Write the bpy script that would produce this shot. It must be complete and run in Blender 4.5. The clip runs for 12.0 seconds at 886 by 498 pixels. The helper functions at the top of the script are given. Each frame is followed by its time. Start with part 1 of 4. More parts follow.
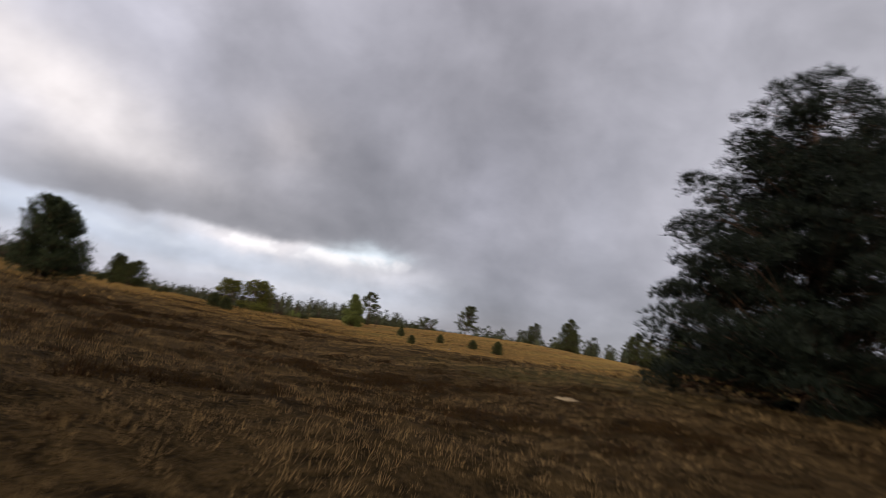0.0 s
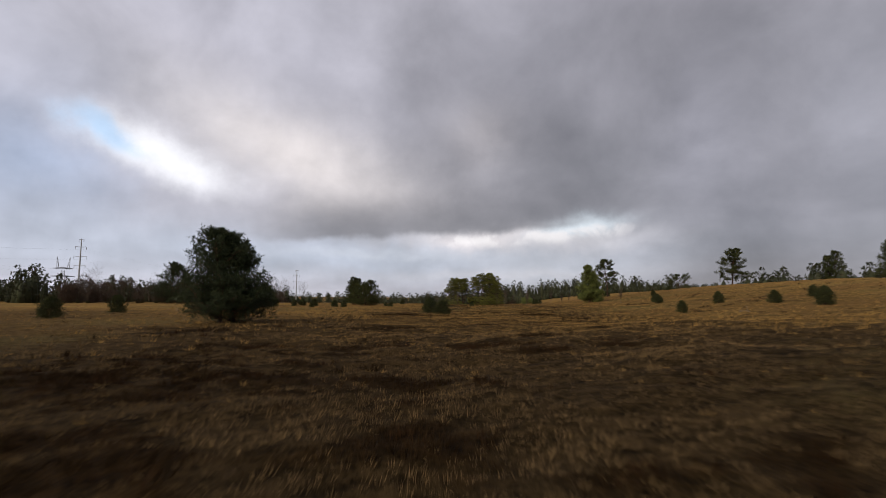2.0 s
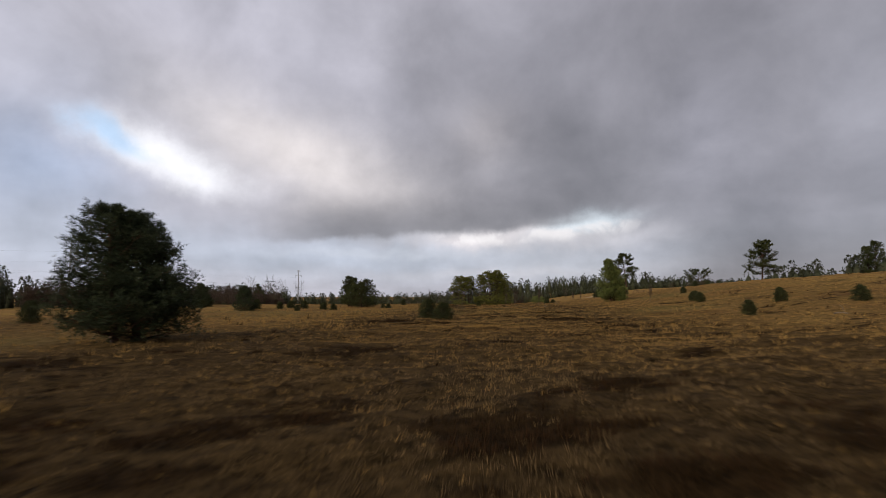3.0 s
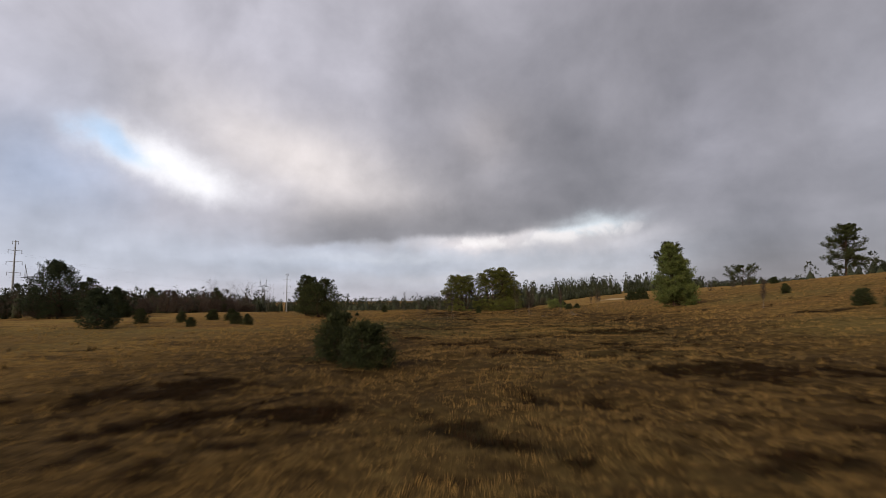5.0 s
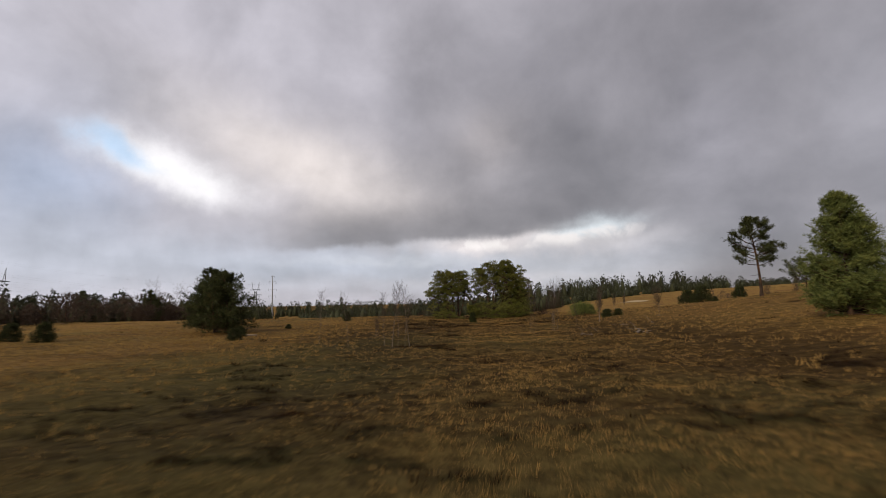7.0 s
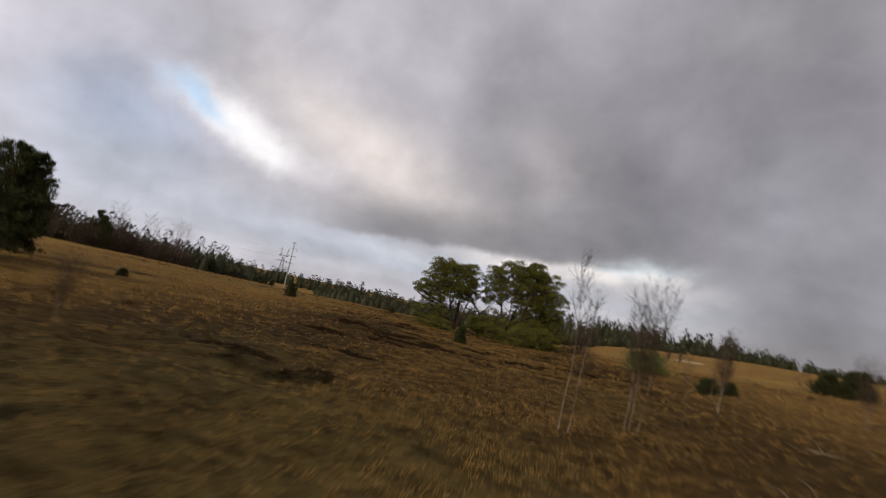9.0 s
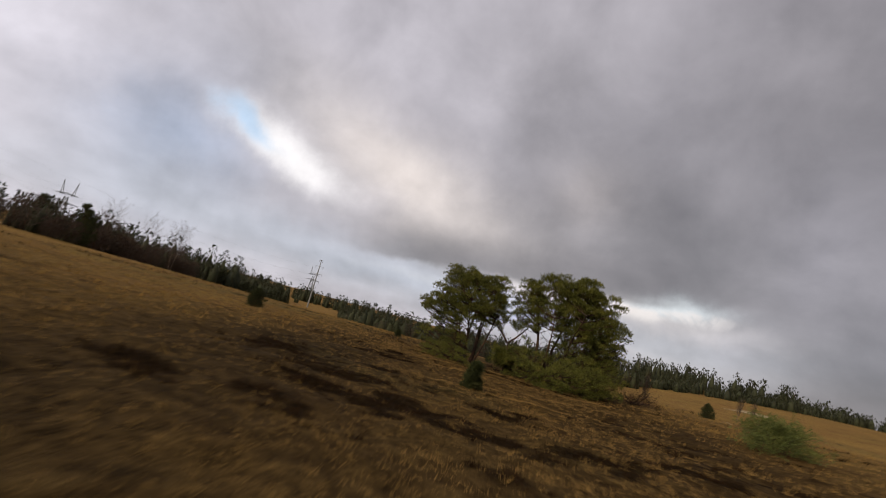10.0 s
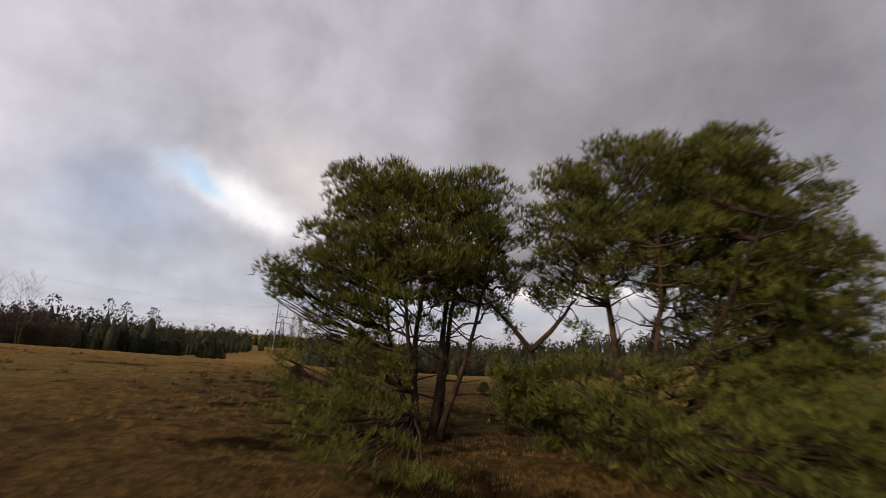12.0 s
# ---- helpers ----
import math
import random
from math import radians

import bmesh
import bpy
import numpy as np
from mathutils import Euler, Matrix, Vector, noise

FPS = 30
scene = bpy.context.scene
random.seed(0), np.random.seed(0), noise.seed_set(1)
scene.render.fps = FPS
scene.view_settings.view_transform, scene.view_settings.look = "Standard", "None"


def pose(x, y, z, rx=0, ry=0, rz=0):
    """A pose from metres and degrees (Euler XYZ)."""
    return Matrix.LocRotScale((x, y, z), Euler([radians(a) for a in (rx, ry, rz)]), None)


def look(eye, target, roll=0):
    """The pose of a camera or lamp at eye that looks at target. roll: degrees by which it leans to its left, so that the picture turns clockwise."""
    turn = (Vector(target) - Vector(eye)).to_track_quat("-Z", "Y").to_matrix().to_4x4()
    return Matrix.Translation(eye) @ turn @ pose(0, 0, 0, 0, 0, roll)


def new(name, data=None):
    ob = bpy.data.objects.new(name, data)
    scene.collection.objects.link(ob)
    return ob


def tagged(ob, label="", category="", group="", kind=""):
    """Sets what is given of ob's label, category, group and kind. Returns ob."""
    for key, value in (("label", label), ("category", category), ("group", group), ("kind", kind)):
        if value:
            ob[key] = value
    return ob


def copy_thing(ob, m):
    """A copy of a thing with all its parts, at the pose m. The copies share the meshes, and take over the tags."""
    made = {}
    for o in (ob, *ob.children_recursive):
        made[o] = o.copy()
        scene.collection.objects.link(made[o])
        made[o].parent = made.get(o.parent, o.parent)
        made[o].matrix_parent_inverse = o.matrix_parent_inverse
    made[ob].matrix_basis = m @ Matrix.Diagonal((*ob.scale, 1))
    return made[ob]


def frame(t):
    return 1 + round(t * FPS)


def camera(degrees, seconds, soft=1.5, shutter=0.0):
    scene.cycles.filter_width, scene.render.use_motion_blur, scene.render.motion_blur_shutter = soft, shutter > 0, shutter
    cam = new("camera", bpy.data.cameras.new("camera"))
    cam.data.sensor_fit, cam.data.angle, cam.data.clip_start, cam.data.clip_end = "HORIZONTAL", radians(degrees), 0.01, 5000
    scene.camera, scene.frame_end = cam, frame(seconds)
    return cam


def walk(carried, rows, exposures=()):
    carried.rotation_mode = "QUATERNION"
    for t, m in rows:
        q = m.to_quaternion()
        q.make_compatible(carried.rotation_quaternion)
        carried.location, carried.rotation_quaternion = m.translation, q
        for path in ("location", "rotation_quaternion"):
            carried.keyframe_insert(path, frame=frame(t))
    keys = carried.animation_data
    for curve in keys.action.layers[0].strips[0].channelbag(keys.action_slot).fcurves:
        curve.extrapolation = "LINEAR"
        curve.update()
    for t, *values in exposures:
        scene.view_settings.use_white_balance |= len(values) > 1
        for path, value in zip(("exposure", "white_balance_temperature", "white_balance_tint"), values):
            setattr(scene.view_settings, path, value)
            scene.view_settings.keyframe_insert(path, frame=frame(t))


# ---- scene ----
cam = camera(82.0, 12.0, soft=0.6, shutter=0.4)
PATH = [
    (0.0, pose(-13.71, -153.05, 1.77, 100.61, -11.80, -27.05)),
    (0.5, pose(-11.93, -150.71, 2.09, 98.26, -19.36, -16.88)),
    (1.0, pose(-10.77, -147.32, 2.13, 95.35, -14.14, -8.57)),
    (1.5, pose(-10.38, -143.48, 2.17, 94.89, -6.69, -3.07)),
    (2.0, pose(-10.16, -138.95, 2.27, 95.35, -0.57, -1.01)),
    (2.5, pose(-10.01, -133.99, 2.39, 95.26, 0.06, -0.41)),
    (3.0, pose(-9.50, -128.42, 2.47, 95.22, 0.11, -0.35)),
    (5.0, pose(-6.79, -100.05, 2.57, 95.62, 0.66, -0.02)),
    (5.5, pose(-6.26, -92.90, 2.68, 96.23, 1.15, 0.00)),
    (6.0, pose(-5.23, -84.53, 2.67, 95.96, 2.10, 1.40)),
    (6.5, pose(-4.47, -77.53, 2.69, 95.90, 1.89, 0.77)),
    (8.5, pose(-0.53, -51.80, 2.29, 96.28, -5.77, 1.30)),
    (9.0, pose(0.38, -44.24, 2.34, 96.47, -12.17, 3.46)),
    (9.5, pose(0.75, -37.09, 2.44, 98.22, -22.83, 7.40)),
    (10.0, pose(0.76, -29.33, 2.31, 98.70, -15.12, 6.92)),
    (10.5, pose(0.58, -21.93, 2.30, 98.64, -10.53, 6.27)),
    (11.0, pose(0.27, -14.28, 2.36, 98.50, -5.48, 5.15)),
    (11.5, pose(0.13, -7.20, 2.47, 99.50, -2.60, 4.60)),
    (12.0, pose(0.00, -0.00, 2.40, 100.76, -3.87, 5.68)),
]
walk(cam, PATH, [(0.0, 0.22, 6350, 10), (0.5, 0.16, 6350, 10), (1.5, 0.02, 6350, 10), (3.0, 0.0, 6350, 10), (5.5, 0.0, 6480, 10), (8.5, -0.02, 6650, 10), (9.5, -0.04, 6680, 10), (12.0, -0.04, 6700, 10)])

# ---- world and sun ----
SUN_AZ, SUN_EL = 220.0, 31.0   # compass degrees from +y towards +x
world = bpy.data.worlds.new("world")
scene.world = world
world.use_nodes = True
wt = world.node_tree


def lin(r, g, b):
    return tuple(((c / 255 + 0.055) / 1.055) ** 2.4 if c > 10 else c / 255 / 12.92 for c in (r, g, b))


def calc(tree, op, a, b=None, c=None):
    n = tree.nodes.new("ShaderNodeMath")
    n.operation = op
    for i, v in enumerate((a, b, c)):
        if v is None:
            continue
        if isinstance(v, (int, float)):
            n.inputs[i].default_value = v
        else:
            tree.links.new(v, n.inputs[i])
    return n.outputs[0]


def mix(tree, fac, a, b, blend="MIX"):
    n = tree.nodes.new("ShaderNodeMix")
    n.data_type, n.blend_type = "RGBA", blend
    for i, v in ((0, fac), (6, a), (7, b)):
        if isinstance(v, (int, float)):
            n.inputs[i].default_value = v
        elif isinstance(v, tuple):
            n.inputs[i].default_value = (*v, 1)
        else:
            tree.links.new(v, n.inputs[i])
    return n.outputs[2]


def fuzz(tree, vector, scale, detail=4.0, rough=0.55, warp=0.0):
    n = tree.nodes.new("ShaderNodeTexNoise")
    n.inputs["Scale"].default_value, n.inputs["Detail"].default_value = scale, detail
    n.inputs["Roughness"].default_value, n.inputs["Distortion"].default_value = rough, warp
    if vector is not None:
        tree.links.new(vector, n.inputs["Vector"])
    return n


def ramp(tree, v, lo, hi):
    n = tree.nodes.new("ShaderNodeMapRange")
    n.interpolation_type = "SMOOTHSTEP"
    n.inputs[1].default_value, n.inputs[2].default_value = lo, hi
    tree.links.new(v, n.inputs[0])
    return n.outputs[0]


def clouded_sky():
    t = wt
    way = t.nodes.new("ShaderNodeTexCoord").outputs["Generated"]
    sep = t.nodes.new("ShaderNodeSeparateXYZ")
    t.links.new(way, sep.inputs[0])
    x, y, z = sep.outputs
    az = calc(t, "MULTIPLY", calc(t, "ARCTAN2", x, y), 57.2958)
    el = calc(t, "MULTIPLY", calc(t, "ARCSINE", z), 57.2958)
    # a flat cloud deck seen in perspective gives streaks towards the horizon
    deck = t.nodes.new("ShaderNodeCombineXYZ")
    low = calc(t, "ADD", calc(t, "ABSOLUTE", z), 0.34)
    t.links.new(calc(t, "DIVIDE", x, low), deck.inputs[0])
    t.links.new(calc(t, "DIVIDE", y, low), deck.inputs[1])
    big = fuzz(t, deck.outputs[0], 1.7, 4, 0.5, 0.15)
    fine = fuzz(t, deck.outputs[0], 3.4, 4, 0.5, 0.1)
    puff = fuzz(t, way, 6.0, 6, 0.56, 0.2)
    bend = fuzz(t, way, 7.0, 6, 0.6)
    bs = t.nodes.new("ShaderNodeSeparateColor")
    t.links.new(bend.outputs["Color"], bs.inputs[0])
    waz = calc(t, "ADD", az, calc(t, "MULTIPLY_ADD", bs.outputs[0], 9.0, -4.5))
    wel = calc(t, "ADD", el, calc(t, "MULTIPLY_ADD", bs.outputs[1], 4.4, -2.2))

    def blob(col, a, e, sa, se, tilt, colour, amount, sharp=1.0):
        c, s = math.cos(radians(tilt)), math.sin(radians(tilt))
        da, de = calc(t, "ADD", waz, -a), calc(t, "ADD", wel, -e)
        u = calc(t, "DIVIDE", calc(t, "ADD", calc(t, "MULTIPLY", da, c), calc(t, "MULTIPLY", de, s)), sa)
        v = calc(t, "DIVIDE", calc(t, "SUBTRACT", calc(t, "MULTIPLY", de, c), calc(t, "MULTIPLY", da, s)), se)
        q = calc(t, "ADD", calc(t, "MULTIPLY", u, u), calc(t, "MULTIPLY", v, v))
        f = calc(t, "MULTIPLY", calc(t, "POWER", 0.5, calc(t, "POWER", q, sharp)), amount)
        return mix(t, f, col, lin(*colour))

    col = mix(t, ramp(t, x, -0.75, 0.7), lin(204, 201, 211), lin(141, 138, 144))
    col = mix(t, calc(t, "MULTIPLY", ramp(t, wel, 24, 60), 0.4), col, lin(170, 166, 175))
    col = blob(col, -29.7, 18.9, 12.1, 2.8, -18, (163, 164, 176), 0.70)
    col = blob(col, -39.1, 10.8, 5.8, 5.0, -15, (172, 186, 212), 0.80)
    col = blob(col, -1.1, 25.8, 7.0, 8.3, 0, (150, 147, 153), 0.60)
    col = blob(col, 14.0, 13.8, 13.8, 7.4, 0, (128, 125, 129), 0.90)
    col = blob(col, 35.9, 10.1, 9.7, 9.8, 0, (140, 137, 143), 0.80)
    col = blob(col, -2.7, 8.9, 17.9, 2.7, 0, (139, 135, 139), 0.85)
    col = blob(col, -15.2, 14.6, 12.5, 3.7, -20, (226, 217, 214), 0.95)
    col = blob(col, 4.7, 17.7, 4.4, 3.2, 0, (182, 175, 176), 0.60)
    col = blob(col, -11.5, 4.3, 31.9, 2.4, 0, (178, 184, 198), 0.90)
    col = blob(col, -36.5, 5.8, 8.3, 3.1, -10, (186, 190, 203), 0.70)
    col = blob(col, -28.5, 13.6, 6.0, 2.0, -18, (252, 250, 253), 1.00, 1.6)
    col = blob(col, -33.0, 15.0, 3.2, 1.1, -22, (190, 218, 248), 0.85, 1.5)
    col = blob(col, 66.0, 24.0, 14.0, 17.0, 0, (184, 181, 187), 0.8)
    col = blob(col, 27.0, 27.0, 9.0, 8.0, 0, (130, 127, 132), 0.6)
    col = blob(col, 50.0, 32.0, 12.0, 12.0, 0, (178, 175, 182), 0.65)
    col = blob(col, 6.5, 6.6, 5.7, 0.7, 2, (240, 228, 226), 1.00)
    col = blob(col, 15.5, 7.4, 3.0, 0.8, 10, (226, 240, 250), 1.00)
    col = blob(col, 14.2, 5.4, 6.0, 0.6, 0, (214, 208, 214), 0.70)
    col = blob(col, 13.5, 3.6, 10.0, 2.3, 0, (193, 195, 205), 0.85)
    col = blob(col, 12.0, 6.5, 9.0, 1.0, 0, (226, 220, 222), 0.85)
    col = blob(col, 16.0, 7.6, 3.6, 0.7, 8, (238, 246, 252), 0.9)
    col = blob(col, 9.0, 2.6, 12.0, 0.5, 1, (205, 202, 208), 0.5)
    col = blob(col, -6.0, 4.9, 9.0, 0.45, 0, (200, 203, 212), 0.5)
    col = blob(col, 33.0, 3.0, 9.0, 5.0, 0, (126, 122, 129), 0.75)
    col = blob(col, 28.6, 16.1, 3.5, 5.6, 0, (168, 165, 174), 0.50)
    col = blob(col, 41.3, 16.5, 2.9, 7.7, 0, (163, 161, 169), 0.50)
    edge = calc(t, "ADD", el, calc(t, "MULTIPLY_ADD", bs.outputs[2], 2.6, -1.3))
    edge = calc(t, "ADD", edge, calc(t, "MULTIPLY", az, -0.056))
    span = calc(t, "POWER", 0.5, calc(t, "POWER", calc(t, "ABSOLUTE", calc(t, "DIVIDE", calc(t, "ADD", az, 0.5), 17.0)), 6.0))
    shelf = calc(t, "MULTIPLY", ramp(t, edge, 6.5, 7.4), calc(t, "SUBTRACT", 1.0, ramp(t, edge, 7.8, 13.5)))
    col = mix(t, calc(t, "MULTIPLY", calc(t, "MULTIPLY", shelf, span), 0.8), col, lin(130, 126, 130))
    gap = calc(t, "MULTIPLY", ramp(t, edge, 5.2, 6.2), calc(t, "SUBTRACT", 1.0, ramp(t, edge, 6.35, 6.9)))
    reach = calc(t, "POWER", 0.5, calc(t, "POWER", calc(t, "ABSOLUTE", calc(t, "DIVIDE", calc(t, "ADD", az, -10.5), 9.5)), 6.0))
    gap = calc(t, "MULTIPLY", calc(t, "MULTIPLY", gap, reach), ramp(t, fuzz(t, way, 16.0, 4, 0.55, 0.4).outputs[0], 0.4, 0.56))
    col = mix(t, calc(t, "MULTIPLY", gap, 0.95), col, lin(252, 246, 245))
    g = calc(t, "MULTIPLY_ADD", big.outputs[0], 0.4, 0.8)
    g = calc(t, "MULTIPLY", g, calc(t, "MULTIPLY_ADD", fine.outputs[0], 0.42, 0.79))
    g = calc(t, "MULTIPLY", g, calc(t, "MULTIPLY_ADD", puff.outputs[0], 0.84, 0.58))
    col = mix(t, 1.0, col, calc(t, "MULTIPLY", g, 1.0), "MULTIPLY")
    sky = t.nodes.new("ShaderNodeTexSky")
    sky.sky_type, sky.sun_disc = "NISHITA", False
    sky.sun_elevation, sky.sun_rotation = radians(SUN_EL), radians(SUN_AZ)
    clear = mix(t, 1.0, sky.outputs[0], (0.1, 0.1, 0.1), "MULTIPLY")
    col = mix(t, 0.94, clear, col)
    bg = t.nodes["Background"]
    t.links.new(col, bg.inputs[0])
    bg.inputs[1].default_value = 1.08


clouded_sky()
sun = new("sun", bpy.data.lights.new("sun", "SUN"))
sun.data.energy, sun.data.angle, sun.data.color = 2.1, radians(8), (1.0, 0.87, 0.68)
sun.matrix_world = look((200 * math.sin(radians(SUN_AZ)), 200 * math.cos(radians(SUN_AZ)), 200 * math.tan(radians(SUN_EL))), (0, 0, 0))


# ---- materials ----
def material(name, rough=0.9, spec=0.2):
    m = bpy.data.materials.new(name)
    m.use_nodes = True
    p = m.node_tree.nodes["Principled BSDF"]
    p.inputs["Roughness"].default_value, p.inputs["Specular IOR Level"].default_value = rough, spec
    return m, m.node_tree, p


def foliage(name, dark, light, tip, through_light=0.25, clumps=False):
    m, t, p = material(name, 0.7, 0.03 if clumps else 0.2)
    geo = t.nodes.new("ShaderNodeNewGeometry")
    place = t.nodes.new("ShaderNodeTexCoord").outputs["Object"]
    n = fuzz(t, place, 1.3, 3)
    shade = geo.outputs["Random Per Island"]
    if clumps:
        tone = t.nodes.new("ShaderNodeAttribute")
        tone.attribute_name = "tone"
        shade = calc(t, "MULTIPLY_ADD", shade, 0.35, calc(t, "MULTIPLY", tone.outputs["Fac"], 0.65))
    c = mix(t, shade, dark, light)
    c = mix(t, calc(t, "MULTIPLY", ramp(t, n.outputs[0], 0.45, 0.7), 0.6), c, tip)
    t.links.new(c, p.inputs["Base Color"])
    tr = t.nodes.new("ShaderNodeBsdfTranslucent")
    t.links.new(c, tr.inputs[0])
    ms = t.nodes.new("ShaderNodeMixShader")
    ms.inputs[0].default_value = through_light
    t.links.new(p.outputs[0], ms.inputs[1])
    t.links.new(tr.outputs[0], ms.inputs[2])
    t.links.new(ms.outputs[0], t.nodes["Material Output"].inputs[0])
    return m


def bark(name, low, high, patch, scale=7.0):
    m, t, p = material(name, 0.9, 0.15)
    place = t.nodes.new("ShaderNodeTexCoord").outputs["Object"]
    n1, n2 = fuzz(t, place, scale, 5, 0.6, 0.5), fuzz(t, place, 1.1, 3)
    c = mix(t, n1.outputs[0], low, high)
    c = mix(t, ramp(t, n2.outputs[0], 0.45, 0.62), c, patch)
    t.links.new(c, p.inputs["Base Color"])
    b = t.nodes.new("ShaderNodeBump")
    b.inputs["Strength"].default_value, b.inputs["Distance"].default_value = 0.8, 0.03
    t.links.new(n1.outputs[0], b.inputs["Height"])
    t.links.new(b.outputs[0], p.inputs["Normal"])
    return m


NEEDLES = foliage("pine_needles", (0.014, 0.019, 0.005), (0.185, 0.188, 0.034), (0.25, 0.222, 0.04), 0.18)
NEEDLES_MID = foliage("old_pine_needles", (0.016, 0.022, 0.008), (0.075, 0.085, 0.025), (0.1, 0.098, 0.03), 0.14)
NEEDLES_BUSH = foliage("low_bush_needles", (0.013, 0.018, 0.0065), (0.055, 0.062, 0.018), (0.075, 0.076, 0.023), 0.12)
NEEDLES_FRESH = foliage("young_pine_needles", (0.055, 0.076, 0.022), (0.18, 0.2, 0.052), (0.23, 0.232, 0.06), 0.2)
NEEDLES_DARK = foliage("dark_pine_needles", (0.012, 0.02, 0.01), (0.054, 0.069, 0.028), (0.07, 0.078, 0.03), 0.1)
# nearly black: shade on the tree by the start is in this colour
NEEDLES_SHADED = foliage("shade_black_needles", (0.003, 0.006, 0.004), (0.012, 0.018, 0.009), (0.016, 0.019, 0.009), 0.04)
WOOD_LEAVES = foliage("distant_pine_foliage", (0.028, 0.034, 0.018), (0.058, 0.064, 0.029), (0.066, 0.056, 0.028), 0.1)
SCRUB_TWIGS = foliage("bare_brown_twigs", (0.04, 0.029, 0.022), (0.1, 0.07, 0.047), (0.1, 0.055, 0.036), 0.1)
PINE_BARK = bark("pine_bark", (0.018, 0.012, 0.009), (0.06, 0.04, 0.028), (0.11, 0.06, 0.034))
BIRCH_BARK = bark("birch_bark", (0.16, 0.12, 0.09), (0.34, 0.28, 0.22), (0.08, 0.05, 0.035), 5.0)
DEAD_WOOD = bark("bleached_dead_wood", (0.12, 0.093, 0.068), (0.27, 0.22, 0.17), (0.13, 0.095, 0.068), 9.0)
GRASS_BLADES = foliage("dry_moor_grass", (0.17, 0.103, 0.033), (0.425, 0.26, 0.081), (0.375, 0.22, 0.062), 0.3, True)
# the brown of this grass has cloud shade mixed into it
GRASS_BROWN = foliage("shade_browned_grass", (0.064, 0.041, 0.018), (0.24, 0.159, 0.071), (0.192, 0.124, 0.052), 0.25, True)
HEATHER_TWIGS = foliage("brown_heather_twigs", (0.006, 0.0036, 0.0015), (0.034, 0.0195, 0.008), (0.042, 0.02, 0.009), 0.04, True)



def metal(name, colour, rough):
    m, t, p = material(name, rough, 0.4)
    n = fuzz(t, t.nodes.new("ShaderNodeTexCoord").outputs["Object"], 2.0, 4)
    t.links.new(mix(t, n.outputs[0], tuple(c * 0.75 for c in colour), colour), p.inputs["Base Color"])
    return m


POLE_STEEL = metal("pale_grey_mast_steel", (0.3, 0.3, 0.29), 0.55)
PYLON_STEEL = metal("weathered_lattice_steel", (0.22, 0.23, 0.24), 0.6)
CABLE = metal("dark_power_cable", (0.1, 0.1, 0.11), 0.5)


